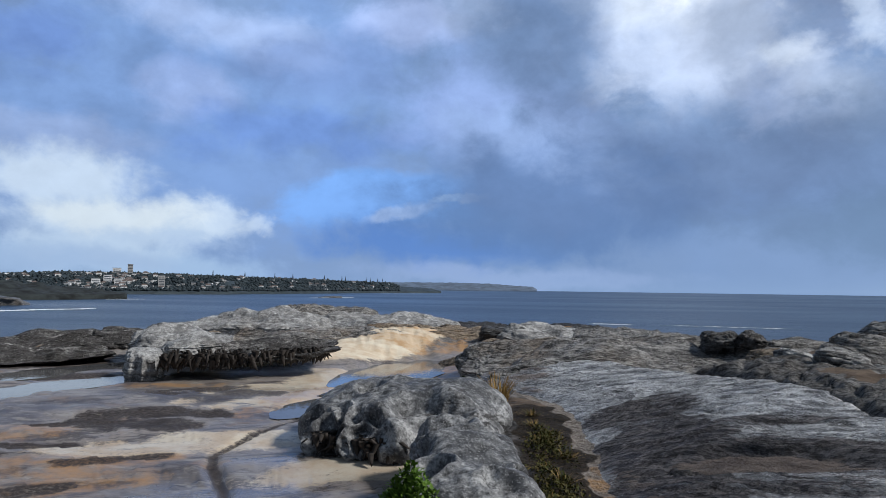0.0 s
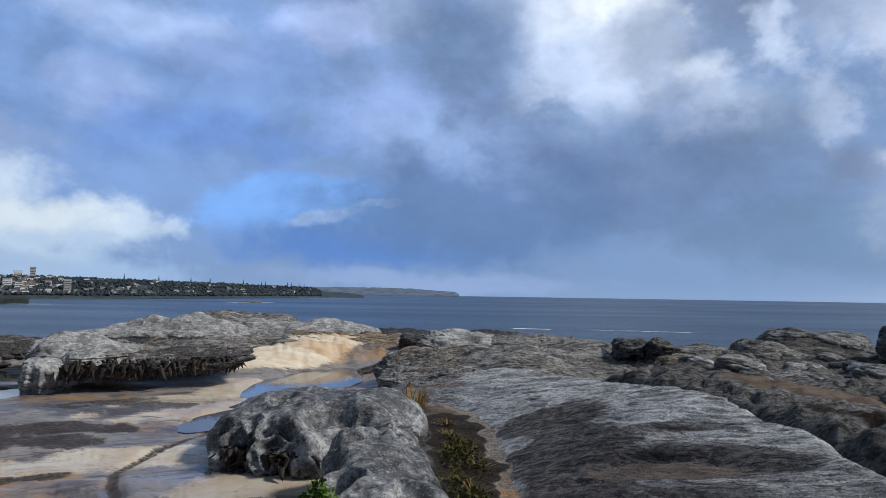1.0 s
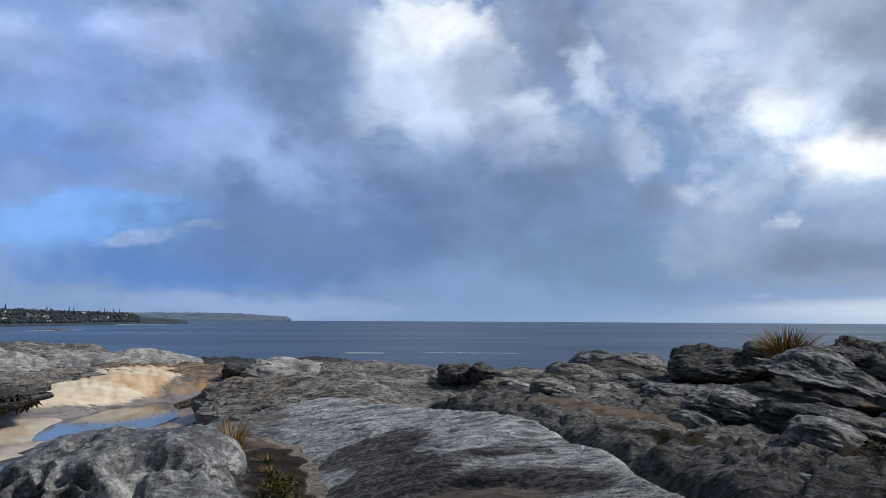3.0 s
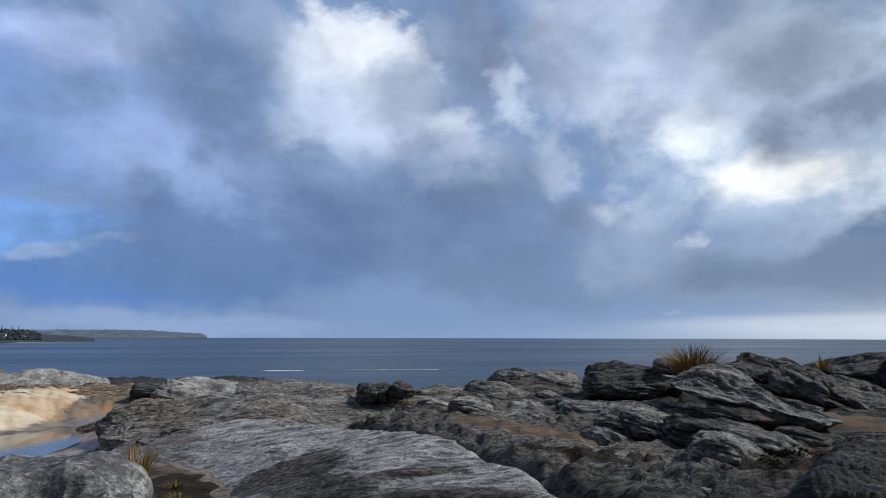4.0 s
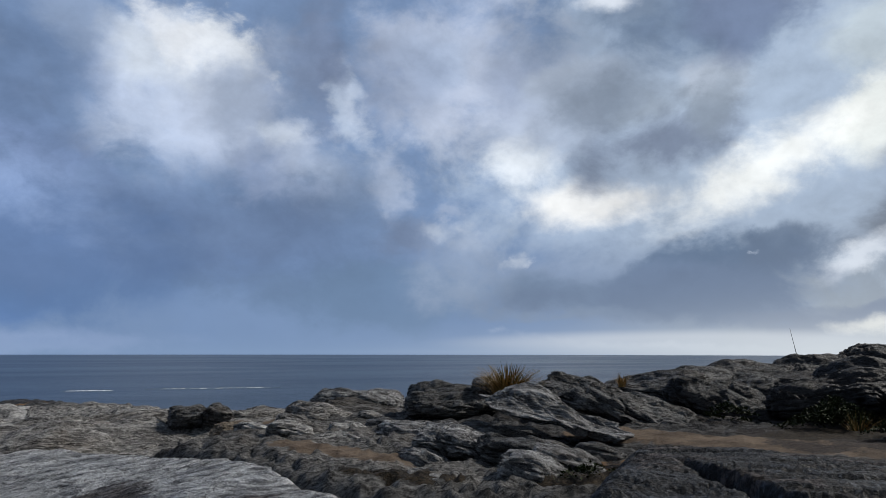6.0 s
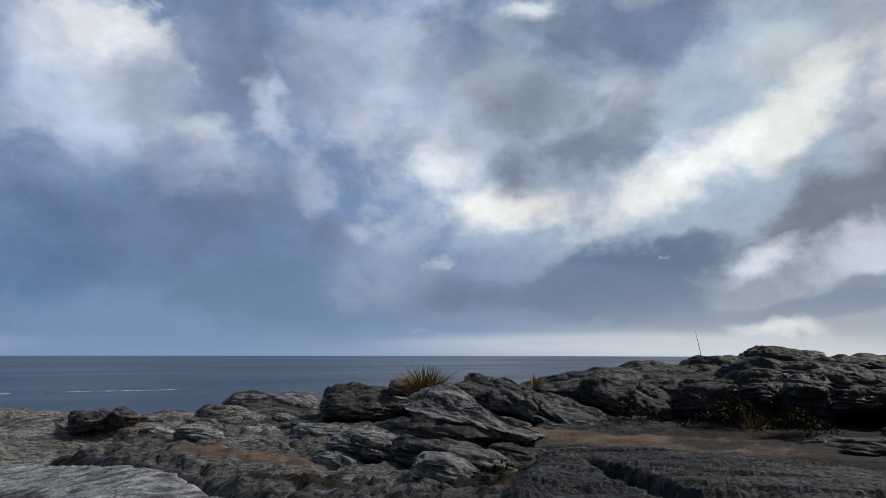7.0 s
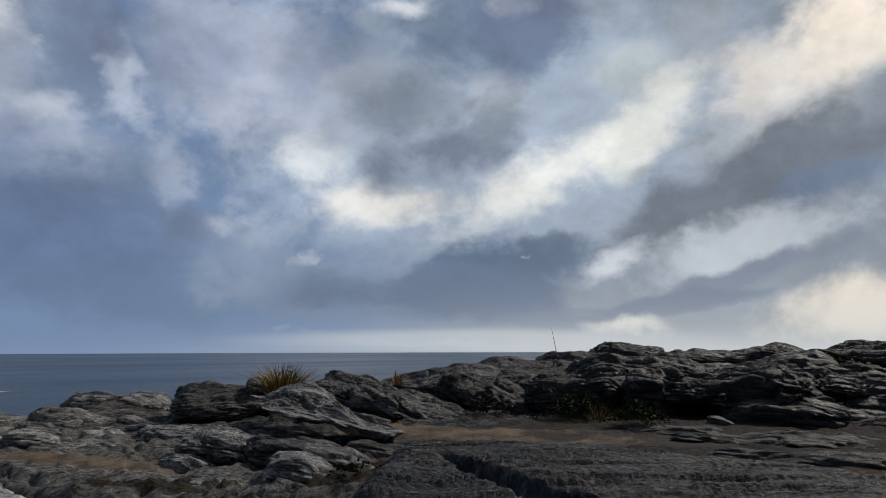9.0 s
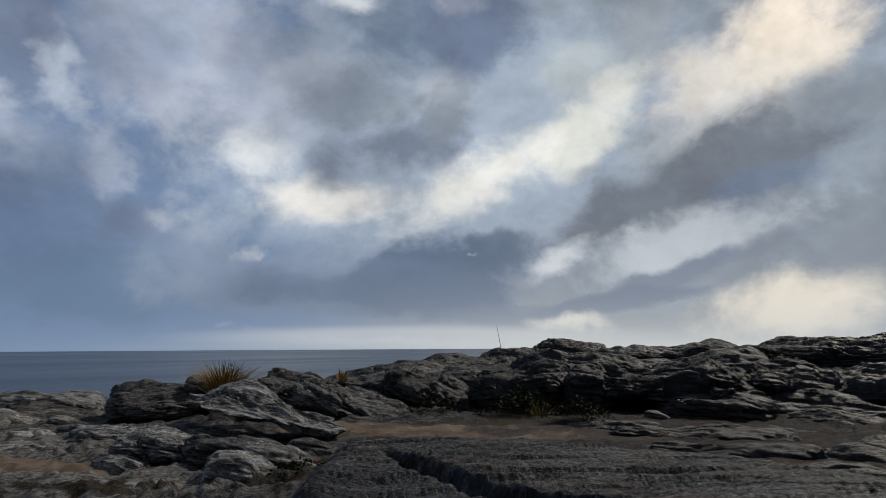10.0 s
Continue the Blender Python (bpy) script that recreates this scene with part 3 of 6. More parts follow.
def sea_material():
    m, n, b = material("open_sea")
    p = n.add("ShaderNodeNewGeometry").outputs["Position"]
    swell = n.noise(n.mapping(p, rot=(0, 0, 25), scale=(0.5, 1.4, 1)), 0.035, 6, 0.6)
    chop = n.noise(n.mapping(p, rot=(0, 0, 15), scale=(0.6, 1.3, 1)), 0.22, 6, 0.65)
    patch = n.noise(n.mapping(p, rot=(0, 0, 10), scale=(0.25, 1.0, 1)), 0.006, 4, 0.6)
    c = n.mix(n.ramp(patch, 0.35, 0.65), (0.013, 0.030, 0.060, 1), (0.022, 0.046, 0.084, 1))
    c = n.mix(n.ramp(chop, 0.4, 0.7), c, (0.034, 0.064, 0.108, 1))
    n.put(b.inputs["Base Color"], c)
    n.put(b.inputs["Roughness"], n.ramp(patch, 0.3, 0.7, 0.28, 0.4))
    b.inputs["IOR"].default_value = 1.33
    h = bump(n, swell, 0.6, 2.0)
    n.put(b.inputs["Normal"], bump(n, chop, 0.85, 0.7, h))
    return m


SEA = sea_material()


def pool_material():
    m, n, b = material("still_water")
    p = n.add("ShaderNodeNewGeometry").outputs["Position"]
    b.inputs["Base Color"].default_value = (0.10, 0.10, 0.10, 1)
    b.inputs["Roughness"].default_value = 0.05
    b.inputs["IOR"].default_value = 1.33
    n.put(b.inputs["Normal"], bump(n, n.noise(p, 7.0, 4, 0.6), 0.12, 0.01))
    return m


POOL = pool_material()

# ---- sea: one sheet to the horizon ----
SEA_Z = -18.0
rings, spokes = [6, 20, 60, 150, 400, 1000, 2200, 3800, 4900], 180
sv = [(0, 0, SEA_Z)] + [(r * math.sin(math.tau * k / spokes), r * math.cos(math.tau * k / spokes), SEA_Z) for r in rings for k in range(spokes)]
sf = [(0, 1 + (k + 1) % spokes, 1 + k) for k in range(spokes)]
for i in range(len(rings) - 1):
    for k in range(spokes):
        q = 1 + i * spokes
        sf.append((q + k, q + (k + 1) % spokes, q + spokes + (k + 1) % spokes, q + spokes + k))
tagged(mesh_object("water", sv, sf, SEA), "slate-blue choppy open sea reaching the horizon", "sea", kind="structure")

# ---- ground: the rock platform with its cliff edge ----
EDGE_AZ = [-180, -90, -60, -40, -30, -20, -8, 4, 14, 22, 30, 38, 46, 54, 62, 72, 90, 130, 180]
EDGE_R = [70, 60, 30, 22, 19, 22, 29, 26, 17, 13.5, 13.5, 14, 13, 14, 26, 48, 60, 70, 70]


def along(x, y, pts):
    """Distance from a bent line in plan."""
    best = np.full(x.shape, 1e9)
    for (ax, ay), (bx, by) in zip(pts, pts[1:]):
        dx, dy = bx - ax, by - ay
        t = np.clip(((x - ax) * dx + (y - ay) * dy) / (dx * dx + dy * dy), 0, 1)
        best = np.minimum(best, np.hypot(x - ax - t * dx, y - ay - t * dy))
    return best


def spot(x, y, cx, cy, rx, ry, rz=0.0, wob=0.0, soft=0.35):
    """A soft-edged patch, 1 inside and 0 outside, with a wandering outline."""
    c, s = math.cos(radians(rz)), math.sin(radians(rz))
    u, v = ((x - cx) * c + (y - cy) * s) / rx, (-(x - cx) * s + (y - cy) * c) / ry
    d = np.hypot(u, v)
    if wob:
        d = d + wob * fbm(np.stack([x * 1.7, y * 1.7, 0 * x + cx], 1), 4)
    return 1 - sstep(d, 1 - soft, 1 + soft)


CHANNEL = [(-1.45, 8.3), (-1.6, 7.6), (-1.85, 6.7), (-1.95, 6.2), (-1.8, 5.7), (-1.55, 5.2), (-1.4, 4.7), (-1.35, 3.6)]


# plan, turn and water level of the rain pools
POOLS = [(-0.75, 12.4, 0.75, 1.9, -14, 0.165, "shallow rock pool reflecting pale sky"),
         (-5.7, 9.8, 0.48, 2.2, -32, 0.165, "long strip of rainwater on the platform"),
         (-6.5, 11.6, 0.50, 1.6, -28, 0.165, "long strip of rainwater on the platform"),
         (-1.55, 8.7, 0.30, 0.75, -20, 0.165, "small puddle beside the honeycomb boulder"),
         (-1.2, 10.3, 0.22, 0.8, -25, 0.165, "small puddle on the wet platform")]


def base_height(x, y):
    u = x - 0.10 * (y - 5)
    z = 0.18 + 0.78 * sstep(u, -0.3, 3.6)
    z = z - 0.10 * sstep(y, 7.5, 10.5) * sstep(x, 1.0, 3.5)
    r = np.hypot(x, y)
    az = np.degrees(np.arctan2(x, y))
    z = z + 0.10 * sstep(r, 6, 9) * sstep(az, 36, 50)
    z = z + 0.32 * sstep(r, 11, 19) * sstep(az, 52, 68)
    z = z + 0.28 * sstep(y, 13.5, 16.5) * (1 - sstep(x, 2, 5))
    return z


PATH = [(0.95, 3.2), (1.04, 4.5), (1.17, 5.5), (1.30, 6.9), (1.30, 7.8), (1.0, 8.8)]
SOIL = [(0.66, 3.4), (0.72, 4.4), (0.90, 5.5), (0.97, 6.7), (0.98, 7.6)]
BANK = [(-3.6, 13.2), (-2.3, 13.9), (-1.4, 15.0), (-0.8, 16.8)]


def layers_at(x, y):
    """The platform's coverings, 0 to 1."""
    u = x - 0.1 * (y - 5)
    flat = (1 - sstep(u + 0.9 * fbm(np.stack([x * 0.9, y * 0.9, 0 * x + 2], 1), 5), 0.1, 0.6)) * (1 - sstep(y, 14, 17)) * (1 - sstep(-x, 8.5, 10.5))
    bank = 1 - sstep(along(x, y, BANK), 0.6, 1.4)
    cream = np.maximum.reduce([bank, 0.62 * spot(x, y, -2.3, 6.5, 1.6, 0.40, 14, 0.45) * flat, 0.75 * spot(x, y, -1.6, 10.6, 1.2, 2.4, -25, 0.4),
                               0.7 * spot(x, y, -0.7, 5.7, 1.0, 0.35, 20, 0.3)])
    rust = np.maximum.reduce([0.75 * spot(x, y, 1.10, 4.8, 0.09, 0.40, -8, 0.3), 0.6 * spot(x, y, -1.3, 10.0, 0.5, 2.2, -25, 0.5),
                              0.8 * spot(x, y, 1.2, 16.8, 2.2, 0.7, 0, 0.3), 0.7 * spot(x, y, -2.9, 5.5, 1.1, 0.5, 20, 0.5), 0.6 * spot(x, y, -4.3, 6.9, 0.8, 0.5, 20, 0.5), 0.8 * spot(x, y, -0.1, 15.2, 1.6, 0.6, 0, 0.3), 0.7 * spot(x, y, 0.3, 12.0, 0.8, 1.4, 10, 0.4),
                              0.6 * spot(x, y, 0.9, 11.2, 1.1, 1.0, 0, 0.4), 0.8 * spot(x, y, 5.6, 0.0, 0.9, 0.35, 10, 0.4),
                              0.7 * spot(x, y, 5.1, 3.15, 0.7, 0.25, -30, 0.4), 0.7 * spot(x, y, -4.0, 10.3, 0.9, 0.25, 10, 0.4)])
    lichen = np.maximum.reduce([0.9 * spot(x, y, 2.6, 12.5, 4.0, 3.6, 0, 0.4), 0.35 * spot(x, y, 4.3, 6.2, 1.5, 2.4, -20, 0.4), 0.4 * spot(x, y, 3.6, 3.9, 0.7, 0.9, 0, 0.4)])
    path = 0.8 * (1 - sstep(along(x, y, PATH), 0.05, 0.17))
    tan = np.maximum.reduce([0.85 * spot(x, y, 3.62, 5.5, 0.22, 0.80, 10, 0.35),
                             0.95 * (1 - sstep(along(x, y, [(6.1, 4.5), (6.5, 3.4), (6.9, 2.2), (7.1, 1.5)]), 0.18, 0.5)), 0.8 * spot(x, y, 4.2, 8.7, 0.8, 0.4, 8, 0.3), 0.9 * (1 - sstep(along(x, y, [(0.6, 10.6), (2.2, 9.3), (3.3, 8.2)]), 0.12, 0.35)), 0.8 * spot(x, y, 5.2, 8.9, 0.7, 0.3, -20, 0.4), 0.6 * spot(x, y, 0.7, 7.6, 0.7, 0.8, 0, 0.3)])
    black = np.maximum.reduce([0.75 * spot(x, y, -3.1, 7.25, 0.75, 0.35, 5, 0.8), 0.95 * spot(x, y, -3.75, 6.35, 0.5, 0.16, 20, 0.5), 0.95 * spot(x, y, -2.75, 5.85, 0.5, 0.11, 30, 0.5), 0.95 * spot(x, y, -3.75, 7.4, 0.55, 0.3, 8, 0.7), 0.9 * spot(x, y, -3.1, 8.0, 0.7, 0.25, 6, 0.7), 0.8 * spot(x, y, -2.5, 9.6, 0.5, 0.3, 0, 0.6),
                               0.9 * spot(x, y, -7.8, 13.4, 1.8, 1.2, 0, 0.3), 0.9 * spot(x, y, -5.6, 12.3, 1.1, 0.6, 10, 0.4),
                               0.8 * spot(x, y, -6.3, 11.0, 1.6, 0.3, 14, 0.4), 0.6 * spot(x, y, -2.9, 9.2, 0.5, 0.35, 0, 0.4),
                               0.85 * (1 - sstep(along(x, y, CHANNEL), 0.0, 0.09)), 0.9 * spot(x, y, -3.3, 4.9, 0.9, 0.16, 30, 0.5),
                               0.8 * spot(x, y, -4.2, 5.5, 0.9, 0.14, 30, 0.5), 0.6 * spot(x, y, -0.8, 4.6, 0.5, 0.3, 0, 0.4),
                               # Ground to the right: darkened in colour for its weak backlight.
                               0.75 * spot(x, y, 7.4, 0.6, 2.4, 1.5, 0, 0.5), 0.85 * spot(x, y, 8.6, 2.0, 2.0, 1.5, 0, 0.5), 0.8 * spot(x, y, 6.8, -1.2, 2.6, 1.6, 0, 0.4), 0.3 * spot(x, y, 5.6, 4.4, 1.8, 1.3, 0, 0.3)])
    soil = np.maximum.reduce([1.1 * (1 - sstep(along(x + 0.12 * fbm(np.stack([x * 2.5, y * 2.5, 0 * x], 1), 4), y, SOIL), 0.18, 0.32)), 0.9 * spot(x, y, 7.9, 2.7, 1.3, 0.4, -25, 0.3), 0.8 * spot(x, y, 4.1, 3.1, 0.5, 0.25, -40, 0.3),
                              0.8 * spot(x, y, 3.3, 4.2, 0.2, 0.6, 10, 0.4)])
    wet = (1 - 0.75 * np.clip(black, 0, 1)) * np.maximum.reduce([0.9 * spot(x, y, -0.9, 4.8, 1.3, 1.6, 0, 0.3), 0.5 * flat, 0.8 * spot(x, y, -2.6, 9.6, 1.5, 0.8, 0, 0.3)]) * (1 - bank)
    return {"flat": flat, "cream": cream, "rust": rust, "tan": tan, "black": black, "soil": soil, "wet": wet, "path": path, "lichen": lichen}


def ground_height(x, y, cover=None):
    cover = cover or layers_at(x, y)
    z = base_height(x, y)
    p = np.stack([x, y, 0 * x], 1)
    plat = np.maximum((1 - sstep(x - 0.1 * (y - 5), -0.2, 0.9)) * (1 - sstep(y, 13.5, 16)), 0.85 * np.clip(cover["tan"], 0, 1))
    h = 0.20 * fbm(p * 0.75, 4) + 0.10 * x - 0.06 * y
    k = h / 0.075
    steps = (np.floor(k) + sstep(k - np.floor(k), 0.65, 1.0)) * 0.075
    z = z + (steps - h + 0.05 * fbm(p * 0.75, 4) + 0.05 * np.abs(fbm(p * np.array([1.6, 3.2, 1]) + 5, 5)) + 0.03 * fbm(p * 7, 3)) * (1 - plat)
    calm = spot(x, y, 6.6, 1.6, 2.2, 2.4, 0, 0.0, 0.4)
    z = z * (1 - 0.75 * calm) + 0.75 * calm * (base_height(x, y) + 0.03 * steps)
    terr = fbm(p * np.array([0.35, 0.9, 1]) + 3, 3)
    z = z + 0.014 * np.floor(terr * 5) * plat + 0.008 * fbm(p * 2.5 + 9, 3)
    z = z + 0.24 * (1 - sstep(along(x, y, BANK), 0.1, 1.5))
    level = 0.36 + 0.02 * fbm(p * 3, 3)
    near = 1 - sstep(np.minimum(along(x, y, PATH), along(x, y, SOIL)), 0.25, 0.6)
    z = z * (1 - near) + level * near
    z = z - 0.40 * (1 - sstep(along(x, y, [(2.2, 3.2), (2.3, 6.8), (1.9, 8.6)]), 0.35, 0.75))
    z = z - 0.22 * spot(x, y, 2.9, 9.0, 1.5, 1.1, 0, 0.0, 0.5)
    d = along(x + 0.05 * gnoise(p * 2.3), y, CHANNEL)
    z = z - 0.03 * (1 - sstep(d, 0.0, 0.10))
    for cx, cy, rx, ry, rz, level, _ in POOLS:
        w = spot(x, y, cx, cy, rx, ry, rz, 0.25, 0.45)
        z = z * (1 - w) + (level - 0.08) * w
    return z


def floor_at(x, y):
    return float(ground_height(np.array([x]), np.array([y]))[0])


def build_ground():
    az = np.concatenate([np.arange(-38, 100, 0.17), np.arange(100, 322, 3.0)])
    r = np.concatenate([[0.002, 0.25], np.geomspace(0.5, 75, 310)])
    A, R = np.meshgrid(np.radians(az), r)
    x, y = (R * np.sin(A)).ravel(), (R * np.cos(A)).ravel()
    cover = layers_at(x, y)
    z = ground_height(x, y, cover)
    deg = (np.degrees(A.ravel()) + 180) % 360 - 180
    edge = np.interp(deg, EDGE_AZ, EDGE_R) + 0.8 * gnoise(np.stack([x * 0.5, y * 0.5, 0 * x], 1))
    out = R.ravel() - edge
    z = z - 0.12 * sstep(out, -3, 0) - 19.0 * sstep(out, 0, 4.0)
    nr, na = len(r), len(az)
    i, k = np.meshgrid(np.arange(nr - 1), np.arange(na), indexing="ij")
    k2 = (k + 1) % na
    faces = np.stack([i * na + k, (i + 1) * na + k, (i + 1) * na + k2, i * na + k2], -1).reshape(-1, 4)[:, ::-1]
    ob = mesh_object("ground", np.stack([x, y, z], 1), faces, GROUND, attrs=cover)
    tagged(ob, "wave-cut sandstone platform with sandy hollows and a cliff edge", "ground", kind="structure")


build_ground()


# ---- rocks ----
def cube_sphere(n):
    g = np.tan(np.linspace(-1, 1, n + 1) * math.pi / 4)
    a, b = np.meshgrid(g, g)
    one = np.ones_like(a)
    sides = [(a, b, one), (-a, b, -one), (a, -one, b), (-a, one, b), (one, a, b), (-one, -a, b)]
    pts = np.concatenate([np.stack(s, -1).reshape(-1, 3) for s in sides])
    pts /= np.linalg.norm(pts, axis=1)[:, None]
    first, inv = np.unique(np.round(pts, 5), axis=0, return_index=True, return_inverse=True)[1:]
    inv = inv.reshape(-1)
    i, j = np.meshgrid(np.arange(n), np.arange(n), indexing="ij")
    faces = []
    for s in range(6):
        o = s * (n + 1) ** 2
        faces.append(inv[np.stack([o + i * (n + 1) + j, o + i * (n + 1) + j + 1, o + (i + 1) * (n + 1) + j + 1, o + (i + 1) * (n + 1) + j], -1).reshape(-1, 4)])
    return pts[first], np.concatenate(faces)


SPHERES = {}


def hash1(i, seed):
    return np.modf(np.abs(np.sin(i * 12.9898 + seed * 78.233) * 43758.5453))[0]


def rock_points(size, seed, n, sides=7, sharp=16, lump=0.06, beds=0.07, bed=0.075, groove=0.05, dip=(0.12, -0.08)):
    """The surface of a weathered block of that size, its centre at the origin: worn joint faces, projecting beds, open bedding cracks."""
    if n not in SPHERES:
        SPHERES[n] = cube_sphere(n)
    d, faces = SPHERES[n]
    rng = np.random.default_rng(seed * 13 + 5)
    half = np.array(size) / 2
    total = 0
    planes = [((0, 0, -1), 1.0), ((rng.uniform(-0.1, 0.1), rng.uniform(-0.1, 0.1), 1), 1.0)]
    for k in range(sides):
        a, up = math.tau * (k + rng.uniform(-0.3, 0.3)) / sides, rng.uniform(-0.25, 0.4)
        planes.append(((math.cos(a), math.sin(a), up), rng.uniform(0.86, 1.05)))
    for k in range(2):
        a = rng.uniform(0, math.tau)
        planes.append(((0.55 * math.cos(a), 0.55 * math.sin(a), 0.8), rng.uniform(0.84, 0.98)))
    for nv, h in planes:
        nv = np.array(nv) / np.linalg.norm(nv)
        total = total + (np.maximum(d @ nv, 0) / h) ** sharp
    rad = total ** (-1 / sharp)
    p = d * rad[:, None] * half
    small = min(size)
    off = seed * 7.31
    nrm = d / half
    nrm /= np.linalg.norm(nrm, axis=1)[:, None]
    p = p + nrm * (lump * small * fbm(p * (1.2 / max(small, 0.35)) + off, 4))[:, None]
    ang = np.stack([d[:, 0] * 1.8, d[:, 1] * 1.8, 0 * d[:, 0]], 1) + off
    p[:, :2] *= (1 + 0.14 * fbm(ang, 4) * np.hypot(d[:, 0], d[:, 1]))[:, None]
    s = (p[:, 2] + p[:, 0] * dip[0] + p[:, 1] * dip[1] + 0.06 * gnoise(p * 1.1 + off)) / bed
    s = s + 0.5 * gnoise(np.stack([s * 0.6, 0 * s, 0 * s], 1) + off)
    i = np.floor(s)
    f = s - i
    v = hash1(i, seed) + (hash1(i + 1, seed) - hash1(i, seed)) * sstep(f, 0.75, 1.0)
    side = 1 - np.abs(nrm[:, 2]) ** 2
    gate = sstep(gnoise(np.stack([p[:, 0] * 0.9, p[:, 1] * 0.9, i * 3.7], 1) + off), -0.25, 0.35)
    crack = np.exp(-((f - 0.88) / 0.10) ** 2) * gate
    push = beds * (v - 0.5) * (0.3 + 0.7 * side) - groove * crack * (0.35 + 0.65 * side)
    p = p + np.stack([nrm[:, 0], nrm[:, 1], 0.5 * nrm[:, 2]], 1) * push[:, None]
    p = p + nrm * (0.018 * np.abs(fbm(p * 4.5 + off, 3)) + 0.010 * fbm(p * 15 + off, 2))[:, None]
    return p, faces


def turned(p, rz, tx=0.0, ty=0.0):
    m = np.array((Matrix.Rotation(radians(rz), 3, "Z") @ Matrix.Rotation(radians(tx), 3, "X") @ Matrix.Rotation(radians(ty), 3, "Y")))
    return p @ m.T


def slab_points(size, seed, n, boxy=3.0, square=5.0, lump=0.06, nose=0.0, under=0.0, apron=0.0, beds=0.035, bed=0.10, comb=0.025, dip=0.05, pits=()):
    """A water-worn slab: rounded box, drooping towards its right end (nose), cut back below its near lip (under), with proud beds and combed ribs."""
    if n not in SPHERES:
        SPHERES[n] = cube_sphere(n)
    d, faces = SPHERES[n]
    half = np.array(size) / 2
    square = max(2.2, min(square, 1.7 * boxy))
    flat = (np.abs(d[:, :2]) ** boxy).sum(1) ** (1 / boxy)
    q = d * ((flat ** square + np.abs(d[:, 2]) ** square) ** (-1 / square))[:, None]
    around = np.maximum((np.abs(q[:, :2]) ** boxy).sum(1), 1e-9) ** (1 / boxy)
    nrm = np.sign(q) * np.stack([np.abs(q[:, 0]) ** (boxy - 1) * around ** (square - boxy), np.abs(q[:, 1]) ** (boxy - 1) * around ** (square - boxy), np.abs(q[:, 2]) ** (square - 1)], 1) / half
    nrm /= np.maximum(np.linalg.norm(nrm, axis=1), 1e-9)[:, None]
    p, off, small = q * half, seed * 7.31, min(size[0], size[1])
    p[:, 2] += 0.10 * min(small, 1.5) * (fbm(np.stack([p[:, 0] * 0.9, p[:, 1] * 1.6, 0 * p[:, 0]], 1) + off, 3) - 0.5 * around ** 2 - 0.1) * sstep(q[:, 2], 0.0, 0.8)
    p[:, :2] *= (1 + 0.22 * fbm(np.stack([d[:, 0] * 1.7, d[:, 1] * 1.5, 0 * d[:, 0]], 1) + off, 4) * np.hypot(d[:, 0], d[:, 1]))[:, None]
    p = p + nrm * (lump * small * fbm(p * (1.1 / max(small, 0.3)) + off, 3))[:, None]
    side = 1 - nrm[:, 2] ** 2
    wavy = 0.05 * gnoise(p * 1.3 + off)
    s = (p[:, 2] + dip * p[:, 0] + wavy) / bed
    s = s + 0.5 * gnoise(np.stack([s * 0.6, 0 * s, 0 * s], 1) + off)
    i = np.floor(s)
    f = s - i
    v = hash1(i, seed) + (hash1(i + 1, seed) - hash1(i, seed)) * sstep(f, 0.7, 1.0)
    gate = sstep(gnoise(np.stack([p[:, 0] * 0.9, p[:, 1] * 0.9, i * 3.7], 1) + off), -0.3, 0.3)
    push = beds * (v - 0.5) * (0.2 + 0.8 * side) - 0.035 * np.exp(-((f - 0.86) / 0.10) ** 2) * gate * (0.2 + 0.8 * side)
    p = p + np.stack([nrm[:, 0], nrm[:, 1], 0.4 * nrm[:, 2]], 1) * push[:, None]
    across = p[:, 1] + 0.10 * gnoise(p * 1.1 + off + 3) - 0.25 * p[:, 0] * math.sin(off)
    g = np.stack([p[:, 0] * 0.7, across * 4.2, (p[:, 2] + dip * p[:, 0]) * 6.0], 1) + off
    w = np.abs(fbm(g, 4, 0.55))
    p = p - nrm * (comb * (1.6 * sstep(w, 0.25, 0.0) + 0.9 * np.abs(fbm(g * (2.0, 2.6, 2.6), 3))))[:, None]
    if apron:
        p[:, 1] -= apron * (half[2] - p[:, 2]) * sstep(-q[:, 1], -0.2, 0.7)
    if under:
        cut = sstep(-q[:, 2] + 0.15 * gnoise(p * 2 + off), -0.35, 0.55) * sstep(-q[:, 1], -0.1, 0.6)
        p[:, 1] += under * size[1] * cut
    if nose:
        p[:, 2] -= nose * size[2] * sstep(math.copysign(1, nose) * q[:, 0], -0.3, 1.0) * math.copysign(1, nose)
    for cx, cy, cz, a, depth in pits:
        r = np.linalg.norm((p - (cx, cy, cz)) * (1, 1, 1.25), axis=1) * (1 + 0.2 * gnoise(p * 4 + off)) / a
        p = p - nrm * (1.4 * depth * (1 - sstep(r, 0.35, 1.0)))[:, None]
    p = p + nrm * (0.010 * fbm(p * 9 + off, 3))[:, None]
    return p, faces


def grain_of(p, seed):
    return p + np.array((seed * 3.7 % 40, seed * 5.3 % 40, seed * 1.9 % 40))


SLABS = iter(range(300, 900))


